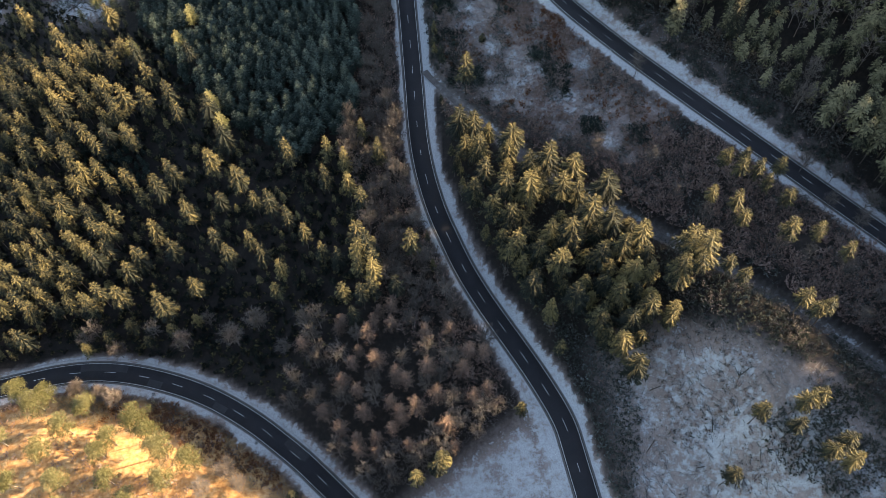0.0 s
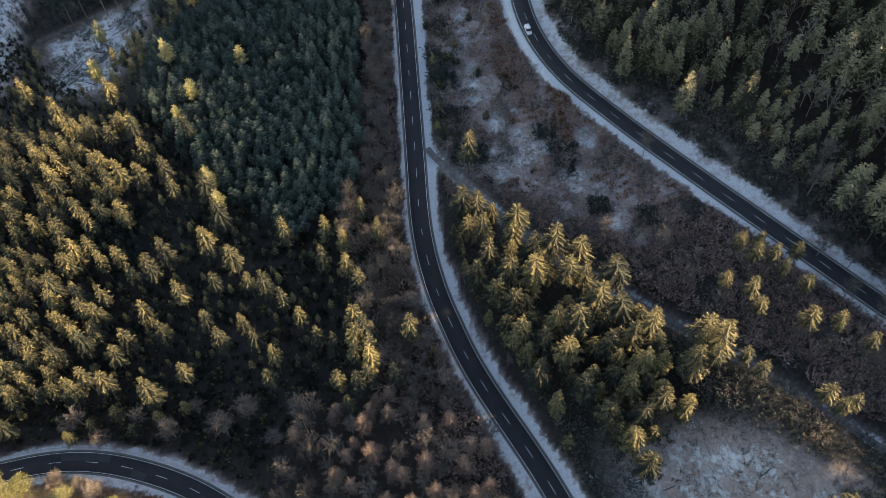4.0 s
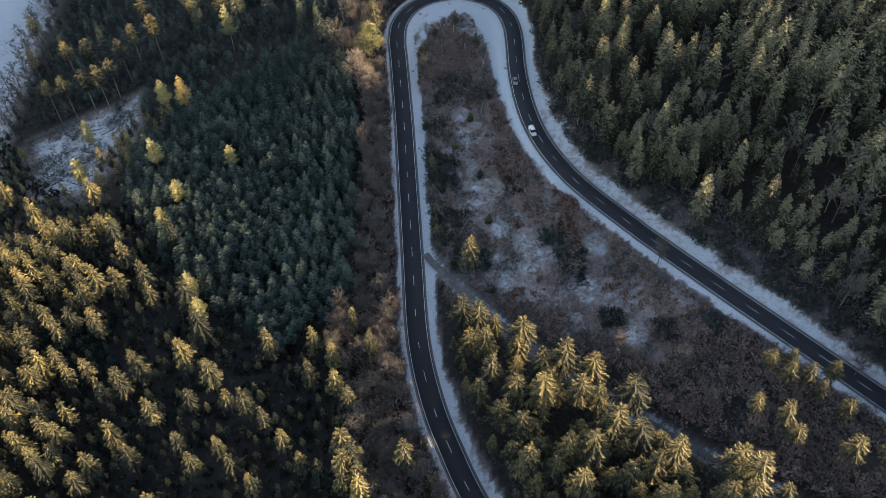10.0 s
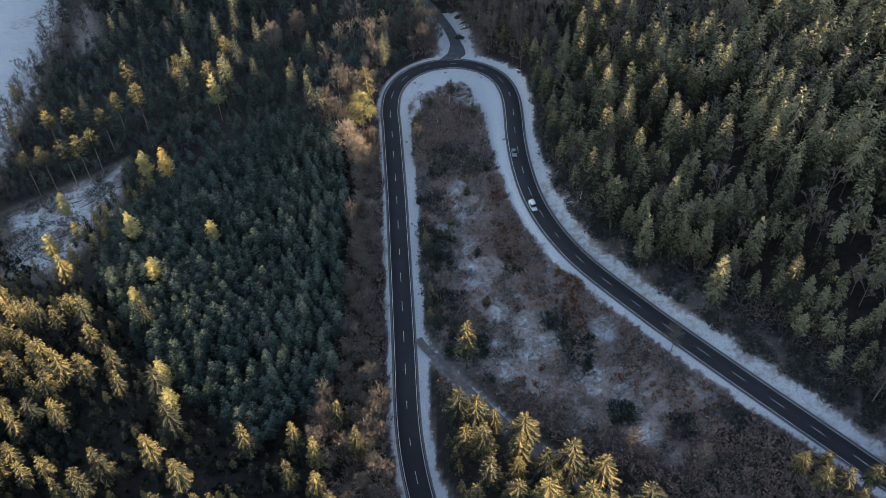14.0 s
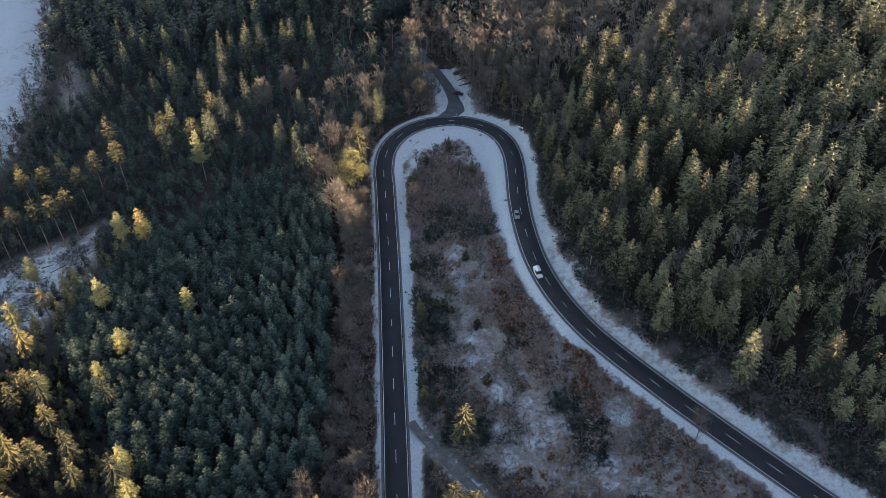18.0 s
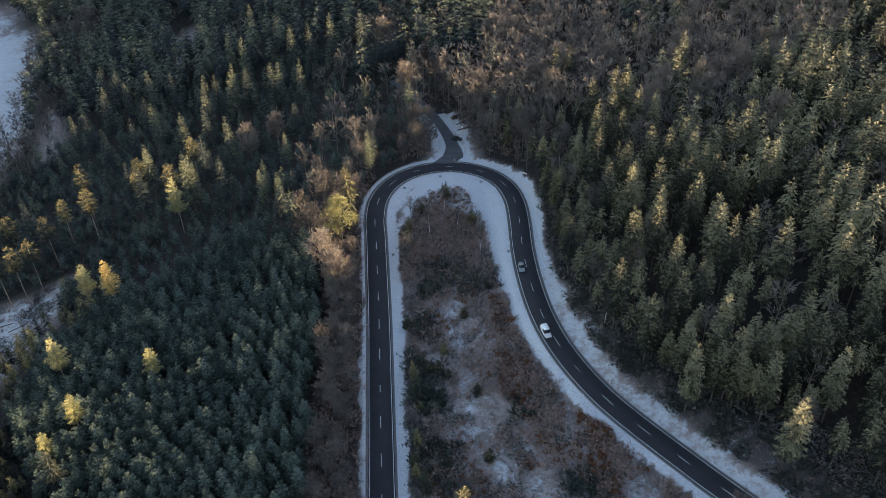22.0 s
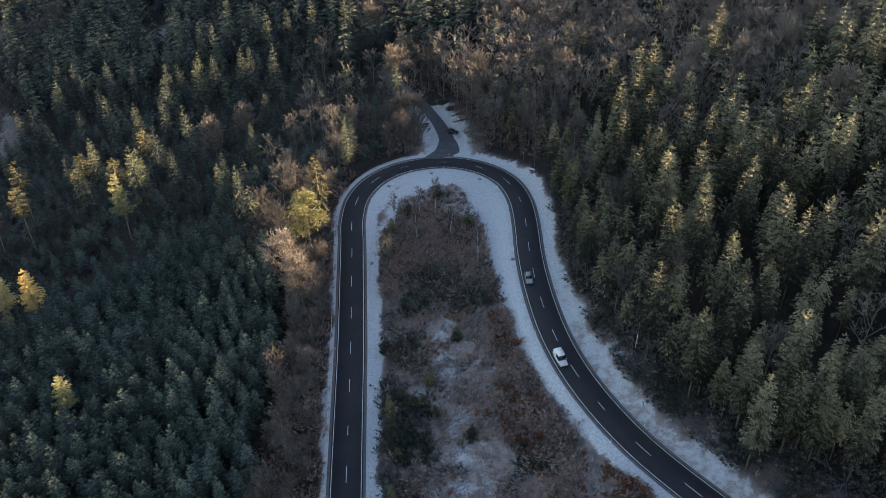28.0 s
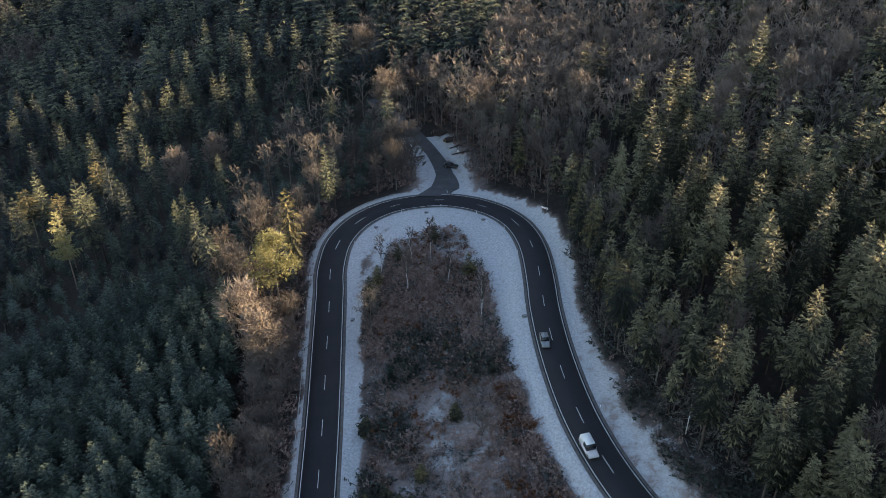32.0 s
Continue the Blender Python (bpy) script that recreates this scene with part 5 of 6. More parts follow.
def patchy(freq, over, extra=-0.6):
    return lambda x, y: off_road(x, y, extra) & (np.min([np.hypot(x - a, (y - b) * 0.75) / w for a, b, w, _ in LANES], axis=0) > 0.75) & (np.array([noise.noise((a * freq, b * freq, 7.0)) for a, b in zip(x, y)]) > over)


TIP = [(-6, 302), (-2, 317), (6, 321), (14, 313), (18, 300), (20, 277), (-7, 281)]
BAND = [(2, 288), (10, 291), (21, 281), (24, 268), (14, 270), (2, 279)]
WEST_EDGE = [(-7, 276), (4, 266), (6, 254), (7, 238), (9, 200), (0, 200), (-5, 240)]
EAST_SIDE = [(20, 270), (26, 267), (31, 245), (44, 218), (62, 194), (50, 190), (30, 214), (20, 236), (21, 254)]
for x, y in [(1.4, 274), (3.2, 271.5), (17, 255), (-5, 289), (16, 261), (18, 250), (22, 228), (30, 214), (4, 226), (13, 205)]:
    plant("thin_tree", x, y, dice.uniform(0.45, 0.8), dice.uniform(1.0, 1.3), rg=dice)
for x, y in [(-2, 236), (0, 230), (3, 243), (-1, 214), (2, 206), (15, 232), (17, 212), (-4, 262), (11, 281), (16, 277), (20, 272)]:
    plant("small_spruce", x, y, dice.uniform(0.45, 0.8), dice.uniform(1.1, 1.4), rg=dice)
brush("tip_brush", "dense reddish brown scrub inside the hairpin bend", "brush", TIP, 1.5, 141, 0.5, 1.1, keep=lambda x, y: off_road(x, y, -0.4))
brush("tip_twigs", "tall leafless saplings inside the hairpin bend", "twiggy", TIP, 2.6, 142, 0.35, 0.8, keep=lambda x, y: off_road(x, y, -0.2))
brush("band_bramble", "dark green frosted bramble thicket", "bramble", BAND, 1.3, 143, 0.9, 2.0, keep=patchy(0.15, -0.25))
brush("edge_bramble", "dark green bramble and young conifers along the verge", "bramble", WEST_EDGE, 1.5, 144, 0.9, 2.2, keep=patchy(0.12, -0.12))
for name_now, label_now, sort, gap_now, lo_now, hi_now in (("clump_bramble", "dark green bramble clumps in the frosted clearing", "bramble", 1.2, 0.8, 1.9), ("clump_needles", "low dark young conifers in a clump", "young", 2.0, 0.7, 1.5)):
    brush(name_now, label_now, sort, ISLAND, gap_now, 171, lo_now, hi_now, keep=lambda x, y: off_road(x, y, 0) & (np.min([np.hypot(x - a, y - b) for a, b in CLUMPS], axis=0) < 3.3 + np.sin(x * 1.3) + np.cos(y * 1.1)))
brush("track_side_brush", "brown scrub beside the forest track", "brush", TRACK_SIDE, 2.0, 185, 0.4, 1.1, keep=lambda x, y: off_road(x, y, 0.3))
brush("track_side_bramble", "dark undergrowth beside the forest track", "bramble", TRACK_SIDE, 2.0, 186, 0.5, 1.3, keep=lambda x, y: off_road(x, y, 0.3))


def in_lane(x, y):
    return off_road(x, y, -0.4) & (np.min([np.hypot(x - a, (y - b) * 0.75) / w for a, b, w, _ in LANES], axis=0) < 1.1)


brush("lane_tufts", "frosted tussocks in the clearing between the arms", "tuft", ISLAND, 1.0, 187, 0.4, 1.0, keep=in_lane)
brush("lane_heath", "small dark plants in the frosted grass", "heath", ISLAND, 1.7, 188, 0.4, 1.1, keep=in_lane)
brush("lane_stalks", "thin brown stalks in the frosted grass", "brush", ISLAND, 2.6, 189, 0.3, 0.6, keep=in_lane)
brush("east_side_brush", "brown scrub between frosted verge and bramble", "brush", EAST_SIDE, 1.6, 145, 0.5, 1.2, keep=patchy(0.12, -0.2))
brush("east_side_russet", "russet oak scrub beside the frosted verge", "russet", EAST_SIDE, 2.2, 146, 0.8, 1.5, keep=patchy(0.10, 0.05))
brush("island_brush", "leafless brown scrub between the road arms", "brush", ISLAND, 1.9, 41, 0.4, 1.2, keep=patchy(0.09, -0.22))
brush("east_low_brush", "brown scrub below the upper road arm", "brush", EAST_LOW, 2.0, 54, 0.6, 1.5, keep=patchy(0.08, -0.3))
brush("east_low_twigs", "tall leafless saplings below the upper road arm", "twiggy", EAST_LOW, 3.2, 154, 0.6, 1.4, keep=patchy(0.08, -0.2))
brush("east_low_bramble", "dark undergrowth below the upper road arm", "bramble", EAST_LOW, 2.4, 155, 0.8, 1.8, keep=patchy(0.07, 0.0))
brush("island_twigs", "tall thin grey-brown scrub between the road arms", "twiggy", ISLAND, 3.0, 42, 0.4, 1.1, keep=patchy(0.08, 0.0))
brush("island_bramble", "low dark green bramble and young conifers in frosted grass", "bramble", ISLAND, 1.9, 43, 0.6, 1.7, keep=patchy(0.11, 0.12))
brush("russet_scrub", "russet leafy scrub beside the frosted verge", "russet", ISLAND, 3.0, 44, 0.5, 1.1, keep=patchy(0.06, 0.08, -0.5))
STRIP_WEST = [(-20, 345), (-13, 300), (-9, 200), (2, 140), (25, 90), (5, 75), (-25, 120), (-32, 180), (-28, 260), (-36, 330)]
brush("west_scrub", "brown leafless scrub along the lower road arm", "twiggy", STRIP_WEST, 2.5, 45, 0.6, 1.4, keep=lambda x, y: off_road(x, y, 0.5))
brush("west_russet", "reddish brown scrub along the lower road arm", "brush", STRIP_WEST, 2.6, 46, 0.7, 1.6, keep=lambda x, y: off_road(x, y, 0.2))
brush("lower_east_brush", "dark scrub beside the forest track", "bramble", LOWER_EAST, 2.0, 55, 0.7, 1.9, keep=patchy(0.07, -0.15))
brush("lower_east_twigs", "brown leafless scrub beside the forest track", "twiggy", LOWER_EAST, 3.6, 156, 0.6, 1.5, keep=patchy(0.09, -0.1))
brush("field_bramble", "low dark frosted bramble in the clearing", "bramble", FIELD_EAST, 2.0, 47, 0.3, 0.8, keep=patchy(0.08, 0.05, 0))
FIELD_DARK = [(84, 62), (96, 72), (112, 66), (116, 44), (100, 40), (88, 50)]
brush("field_thicket", "dark bramble thicket beneath the single spruces", "bramble", FIELD_DARK, 1.7, 148, 0.8, 1.7, keep=patchy(0.1, -0.2, 0))
brush("bend_field_tufts", "frosted tufts in the field inside the bend", "tuft", FIELD_BEND, 1.8, 182, 0.4, 0.9, keep=patchy(0.13, -0.1, 0))
brush("bend_field_edge", "dark scrub along the edge of the larches", "twiggy", [(-30, 48), (-8, 58), (8, 68), (24, 78), (20, 84), (-4, 68), (-28, 58)], 2.0, 183, 0.4, 1.0, keep=lambda x, y: off_road(x, y, 0.5))
brush("field_heath", "small dark heath plants in the frosted clearing", "heath", FIELD_EAST, 1.5, 149, 0.4, 1.0, keep=patchy(0.16, -0.05, 0))
brush("field_tufts", "frosted grass tufts in the clearing", "tuft", FIELD_EAST, 1.6, 150, 0.5, 1.1, keep=patchy(0.13, -0.2, 0))
brush("island_tufts", "frosted grass tufts between the road arms", "tuft", ISLAND, 1.5, 151, 0.5, 1.2, keep=patchy(0.13, 0.0, 0))
BANK = [(36, 280), (52, 280), (66, 245), (90, 215), (130, 175), (165, 140), (150, 120), (100, 165), (60, 200), (36, 245)]
brush("bank_bramble", "dark bramble bushes on the frosted bank", "bramble", BANK, 1.4, 172, 0.7, 1.9, keep=lambda x, y: on_bank(x, y) & off_road(x, y, -0.3) & (np.array([noise.noise((a * 0.16, b * 0.16, 9.0)) for a, b in zip(x, y)]) > -0.06))
brush("bank_grass", "pale stalks on the frosted bank", "brush", BANK, 3.2, 175, 0.3, 0.7, keep=lambda x, y: on_bank(x, y) & off_road(x, y, 0.0))
brush("bank_twigs", "leafless saplings on the bank below the wood", "twiggy", BANK, 4.5, 176, 0.5, 1.0, keep=lambda x, y: on_bank(x, y) & off_road(x, y, 3.0))
brush("bank_heath", "dark plants on the frosted bank above the road", "heath", [(40, 262), (47, 262), (62, 238), (84, 208), (118, 172), (146, 146), (138, 138), (104, 172), (74, 202), (50, 236)], 1.5, 152, 0.5, 1.3, keep=patchy(0.13, 0.05, -5))


def stick(seed):
    """A dead branch lying on the ground, with a few side twigs."""
    r, s = np.random.default_rng(seed), Shape()
    a, b = np.array([-1.6, 0, 0.12]), np.array([1.6, r.normal(0, 0.2), 0.2])
    s.limb(a, b, 0.07, 0.025, 0.5, 3)
    for k in range(5):
        p = a + (b - a) * r.uniform(0.2, 0.95)
        s.limb(p, p + np.array([r.uniform(0.3, 0.8), r.normal(0, 0.5), r.uniform(0, 0.3)]), 0.03, 0.012, 0.5, 3)
    return s.done()


def felling_waste(name, label, poly, gap, seed, keep):
    """Dead branches in loose heaps, those of a heap lying much the same way."""
    shapes, items = [stick(seed + k) for k in range(4)], []
    for x, y in scatter(poly, gap, seed, keep):
        way = noise.noise((x * 0.06, y * 0.06, 2.0)) * 5
        for k in range(dice.randrange(1, 5)):
            items.append(((dice.choice(shapes),), x + dice.gauss(0, 1.0), y + dice.gauss(0, 1.0), dice.uniform(0.5, 1.3), 1.0, way + dice.gauss(0, 0.35), 0.0))
    return wood(name, label, "branches", items, [STICK])


felling_waste("felling_waste", "dead frosted branches strewn over the clearing", FIELD_EAST, 3.0, 301, patchy(0.07, -0.25, 0))
felling_waste("bank_waste", "dead branches on the bank above the road", [(44, 262), (52, 256), (66, 236), (90, 208), (120, 178), (112, 170), (80, 202), (54, 236)], 3.6, 311, lambda x, y: off_road(x, y, -2.5))
felling_waste("lane_waste", "dead branches lying in the frosted grass", ISLAND, 3.4, 341, in_lane)
felling_waste("island_waste", "dead branches in the scrub between the arms", ISLAND, 5.0, 321, patchy(0.09, 0.0))
brush("east_verge_scrub", "dark scrub between the verge and the clearing", "bramble", EAST_VERGE, 1.7, 184, 0.6, 1.6, keep=lambda x, y: off_road(x, y, 0.3))
brush("field_brush", "dry brown stalks in the frosted clearing", "brush", FIELD_EAST, 3.0, 48, 0.3, 0.7, keep=patchy(0.08, 0.02, 0))
brush("clearing_stalks", "brown stalks and saplings in the western clearing", "twiggy", CLEARING_WEST, 4.2, 173, 0.5, 1.0, keep=patchy(0.1, -0.1, 0))
brush("clearing_litter", "brown scrub in the western clearing", "brush", CLEARING_WEST, 3.4, 174, 0.4, 0.9, keep=patchy(0.07, -0.15, 0))
felling_waste("clearing_waste", "felled branches strewn over the western clearing", CLEARING_WEST, 3.6, 331, patchy(0.08, -0.4, 0))
PINE_FLOOR = [(-205, 324), (-176, 328), (-138, 338), (-124, 318), (-100, 326), (-108, 362), (-200, 368)]
brush("pine_floor_twigs", "leafless undergrowth beneath the tall pines", "twiggy", PINE_FLOOR, 3.0, 177, 0.5, 1.1)
brush("pine_floor_heath", "dark heath and bramble beneath the tall pines", "bramble", PINE_FLOOR, 2.2, 178, 0.6, 1.5, keep=patchy(0.09, -0.1, 0))
edge_trees = scatter([(-228, 640), (-214, 600), (-196, 480), (-192, 330), (-214, 300), (-226, 480), (-262, 610)], 6.5, 179)
wood("meadow_edge_trees", "leafless trees along the edge of the meadow", "trees", [(dice.choice(KINDS["wood_bare"]["shapes"]), x, y, dice.uniform(0.6, 1.0), dice.uniform(0.9, 1.2), dice.uniform(0, 6.28), dice.gauss(0, 0.14)) for x, y in edge_trees], [PALE_BARK, TWIGS])
brush("clearing_brush", "dark scrub among felled trunks in the clearing", "bramble", CLEARING_WEST, 2.2, 49, 0.6, 1.6, keep=patchy(0.08, 0.0, 0))
EAST_EDGE = [(60, 330), (45, 345), (38, 300), (40, 262), (52, 235), (72, 208), (100, 178), (130, 150), (140, 165), (110, 195), (80, 225), (62, 262)]
brush("east_scrub", "dark low scrub along the edge of the upper wood", "bramble", EAST_EDGE, 2.4, 50, 0.7, 1.5, keep=lambda x, y: ~on_bank(x, y) & off_road(x, y, -0.6))
brush("east_brush", "brown scrub along the edge of the upper wood", "twiggy", EAST_EDGE, 3.2, 51, 0.7, 1.5, keep=lambda x, y: ~on_bank(x, y) & off_road(x, y, 0))
brush("south_edge_scrub", "russet and straw scrub along the sunlit edge of the wood", "russet", [(-135, 93), (-108, 93), (-82, 84), (-56, 66), (-50, 56), (-62, 58), (-84, 74), (-108, 84)], 2.0, 180, 0.5, 1.2, keep=lambda x, y: off_road(x, y, -1) & (np.sin(x * 0.33) + np.cos(y * 0.4) > -0.3))
brush("south_edge_twigs", "leafless sunlit bushes beside the lower road", "twiggy", [(-135, 93), (-108, 93), (-82, 84), (-56, 66), (-50, 56), (-62, 58), (-84, 74), (-108, 84)], 3.4, 181, 0.6, 1.1, keep=lambda x, y: off_road(x, y, -0.5))
brush("south_brush", "sunlit leafless scrub among the pines", "straw", SOUTH_WOOD, 7.0, 52, 0.35, 0.9, keep=lambda x, y: off_road(x, y, -2) & (x > -190) & (y > 20))
brush("pale_scrub", "pale dry sunlit scrub beside the lower road", "straw", [(-126, 90), (-124, 94), (-113, 93), (-109, 83), (-111, 78), (-121, 78)], 1.8, 161, 0.4, 0.9, keep=lambda x, y: off_road(x, y, -3))
brush("south_russet", "russet sunlit scrub beside the lower road", "russet", [(-111, 90), (-88, 83), (-58, 66), (-61, 62), (-77, 63), (-97, 80), (-110, 80)], 2.6, 162, 0.6, 1.4, keep=lambda x, y: off_road(x, y, -2))
brush("south_straw", "sunlit dry brown scrub on the slope", "brush", SOUTH_WOOD, 4.2, 163, 0.5, 1.2, keep=lambda x, y: off_road(x, y, -2) & (x > -190) & (y > 20) & (np.sin(x * 0.21) + np.cos(y * 0.27 + x * 0.1) > -0.2))
# Low spruces added to shade the verge of the lower road.
for x, y in [(-98, 106), (-90, 109), (-112, 108), (-122, 109), (-104, 111), (-82, 112), (-118, 104)]:
    plant("spruce_tree", x, y, dice.uniform(0.42, 0.55), dice.uniform(1.1, 1.3), rg=dice)
# Firs added to block a streak of sun on the upper arm.
for x, y in [(60, 235.5), (64, 237), (67, 233.5), (62, 231.5), (58.5, 239), (66, 229)]:
    plant("fir_tree", x, y, dice.uniform(0.48, 0.58), dice.uniform(1.0, 1.2), rg=dice)
roadside_trees = [(-61, 110), (-87, 106), (-70, 105), (-45, 108), (-108, 103), (-78, 112), (-52, 100), (-97, 110), (-120, 108)]
for x, y in roadside_trees:
    plant("bare_tree", x, y, dice.uniform(0.5, 0.7), dice.uniform(1.2, 1.5), rg=dice)
brush("roadside_brush", "dark leafless scrub above the lower road", "dark", ROADSIDE, 3.4, 164, 0.5, 1.1, keep=lambda x, y: off_road(x, y, 0.5))
brush("mid_under", "dark undergrowth beneath the spruces", "bramble", MID, 2.6, 53, 0.6, 1.3, keep=lambda x, y: off_road(x, y, -0.5))
BEND_NORTH = [(-22, 348), (-8, 350), (3, 353), (4, 372), (-4, 392), (8, 398), (14, 374), (18, 352), (30, 346), (44, 334), (60, 350), (40, 385), (10, 410), (-30, 390)]
brush("bend_scrub", "frosted scrub and stalks round the side road", "twiggy", BEND_NORTH, 3.0, 61, 0.4, 1.0, keep=lambda x, y: off_road(x, y, 1.5))
brush("bend_brush", "low dark scrub round the side road", "brush", BEND_NORTH, 2.6, 62, 0.4, 1.1, keep=lambda x, y: off_road(x, y, 1.5))
# Bushes take the dark needle colour to deepen the shade under the spruces.
brush("west_under", "dark undergrowth beneath the western spruces", "dark", WEST_WOOD, 4.0, 63, 0.8, 1.8, keep=lambda x, y: off_road(x, y, 1.0))


# ---------------------------------------------------------------- things along the road
def along(o, start):
    """The place and the heading, in degrees, of a point beside the road, that many metres along it."""
    run = np.r_[0, np.cumsum(np.linalg.norm(np.diff(FINE, axis=0), axis=1))]
    p, q = ([float(np.interp(start + e, run, FINE[:, k])) for k in range(3)] for e in (0, 0.5))
    t = Vector(q) - Vector(p)
    t.z = 0
    t.normalize()
    x, y = p[0] + t.y * o, p[1] - t.x * o
    return x, y, float(height(np.array([x]), np.array([y]))[0]), math.degrees(math.atan2(t.y, t.x))


def delineator():
    """A white marker post with a slanted black band and a reflector."""
    post = thing("delineator_post", "white plastic roadside post with a black band", "road post", "posts beside the road")

    def body(bm):
        vs = box(bm, 0, 0, -0.1, 0.14, 0.12, 1.12)
        for v in vs:
            if v.co.z > 0.5 and v.co.x < 0:
                v.co.z -= 0.05
            if v.co.x > 0:
                v.co.y *= 0.45

    part("body", bm_mesh("post_body", body, WHITE, 0.008), post)
    part("band", bm_mesh("post_band", lambda bm: box(bm, 0, 0, 0.70, 0.148, 0.128, 0.22), BLACK), post, "black band")
    part("reflector", bm_mesh("post_reflector", lambda bm: box(bm, -0.076, 0, 0.74, 0.012, 0.05, 0.14), LAMP_GLASS), post, "pale reflector")
    return post


first_post = None
mark = place_along(FINE, -13.3, 272.5)
spots = []
for k in range(-9, 2):
    spots += [(-5.4, mark + 27.5 * k), (4.1, mark + 27.5 * k)]
for x, y in ((-15.2, 325.6), (-1.6, 341.8), (10.9, 343.0), (21.8, 337.8), (29.5, 327), (31.8, 314), (31.9, 291.7)):
    spots += [(-4.2, place_along(FINE, x, y)), (4.0, place_along(FINE, x, y))]
for k in range(1, 8):
    spots += [(-4.3, place_along(FINE, 31.9, 291.7) + 33 * k), (4.1, place_along(FINE, 31.9, 291.7) + 33 * k)]
for k in range(7):
    spots += [(-5.2, place_along(FINE, -128, 97.9) + 24 * k), (4.0, place_along(FINE, -128, 97.9) + 24 * k)]
for o, start in spots:
    x, y, z, turn = along(o, start)
    m = pose(x, y, z, 0, 0, turn + (90 if o < 0 else -90))
    if first_post is None:
        first_post = delineator()
        first_post.matrix_basis = m
    else:
        copy_thing(first_post, m)


def guard_rail(start, end, o):
    """A steel rail on posts along the outer side of the road."""
    rail = thing("guard_rail", "galvanised steel guard rail on posts beside the road", "guard rail", "guard rails")
    at = np.arange(start, end, 2.0)
    run = np.r_[0, np.cumsum(np.linalg.norm(np.diff(FINE, axis=0), axis=1))]
    line = np.stack([np.interp(at, run, FINE[:, k]) for k in range(3)], 1)
    side = across(line)
    line = line + side * o
    line[:, 2] = height(line[:, 0], line[:, 1])
    rows_ = [(0.0, 0.42), (-0.07, 0.48), (0.0, 0.56), (0.0, 0.60), (-0.07, 0.66), (0.0, 0.74), (0.03, 0.74), (0.03, 0.42)]
    v = np.concatenate([line + side * dx * (-1 if o < 0 else 1) + (0, 0, dz) for dx, dz in rows_])
    n, k = len(line), len(rows_)
    faces = np.concatenate([np.stack([i * n + np.arange(n - 1), (i + 1) % k * n + np.arange(n - 1), (i + 1) % k * n + np.arange(1, n), i * n + np.arange(1, n)], 1) for i in range(k)])
    part("rail", mesh_of("rail", v, faces, STEEL), rail)
    me = bm_mesh("rail_post", lambda bm: (box(bm, 0, 0, -0.3, 0.06, 0.10, 1.0), box(bm, 0, 0.06, 0.45, 0.05, 0.08, 0.2)), STEEL)
    for p, s_ in zip(line, side):
        part("post", me, rail, "", pose(p[0] + s_[0] * 0.1 * math.copysign(1, o), p[1] + s_[1] * 0.1 * math.copysign(1, o), p[2], 0, 0, math.degrees(math.atan2(s_[1], s_[0]))))
    return rail


guard_rail(place_along(FINE, 6.3, 122.8), place_along(FINE, 2, 342.6), -4.75)
guard_rail(place_along(FINE, -150, 94), place_along(FINE, -36, 56), -4.6)


def drain(x, y):
    """A concrete inlet ring with an iron grate in the verge."""
    z = float(height(np.array([x]), np.array([y]))[0])
    d = thing("drain_inlet", "dark iron grate in a concrete ring in the verge", "drain", "drain inlets in the verge", pose(x, y, z, 0, 0, dice.uniform(0, 90)))

    def ring(bm):
        tube(bm, 0, 0, -0.2, 0.62, 0.56, 0.36, 16)

    part("ring", bm_mesh("drain_ring", ring, CONCRETE, 0.015), d)
    part("grate", bm_mesh("drain_grate", lambda bm: tube(bm, 0, 0, 0.15, 0.46, 0.46, 0.05, 16), BLACK), d, "dark iron grate")
    for k in range(-3, 4):
        part("bar", bm_mesh("drain_bar", lambda bm: box(bm, 0, 0, 0, 0.05, 0.8 - 0.06 * k * k, 0.03), STEEL), d, "", pose(k * 0.12, 0, 0.2))


for x, y in ((-9.3, 295.2), (27.3, 287.8), (-6.5, 331.5), (6.3, 336.4), (20.8, 331.0), (52.5, 205.7), (-3.6, 240), (-96, 89.6), (-60.5, 71.8), (-47, 61.5)):
    drain(x, y)


def bend_board(x, y, turn):
    """A low white board with red arrowheads on two legs, warning of the bend."""
    z = float(height(np.array([x]), np.array([y]))[0])
    b = thing("bend_sign", "white bend warning board with red arrowheads on legs", "road sign", at=pose(x, y, z, 0, 0, turn))
    part("board", bm_mesh("bend_board", lambda bm: box(bm, 0, 0, 0.75, 2.0, 0.05, 0.5), WHITE, 0.01), b)
    for k in (-0.75, 0.75):
        part("leg", bm_mesh("bend_leg", lambda bm: tube(bm, 0, 0, -0.3, 0.035, 0.035, 1.3, 8), STEEL), b, "", pose(k, 0.05, 0))
    for k in range(3):
        def arrow(bm):
            vs = [bm.verts.new((px, -0.031, pz)) for px, pz in ((0, 0), (0.18, 0.2), (0, 0.4), (0.18, 0.4), (0.38, 0.2), (0.18, 0))]
            bm.faces.new((vs[0], vs[5], vs[4], vs[1]))
            bm.faces.new((vs[1], vs[4], vs[3], vs[2]))
        part("arrowhead", bm_mesh("arrowhead", arrow, RED), b, "red arrowhead", pose(-0.85 + k * 0.6, 0, 0.8))


bend_board(36.0, 331.0, -35)


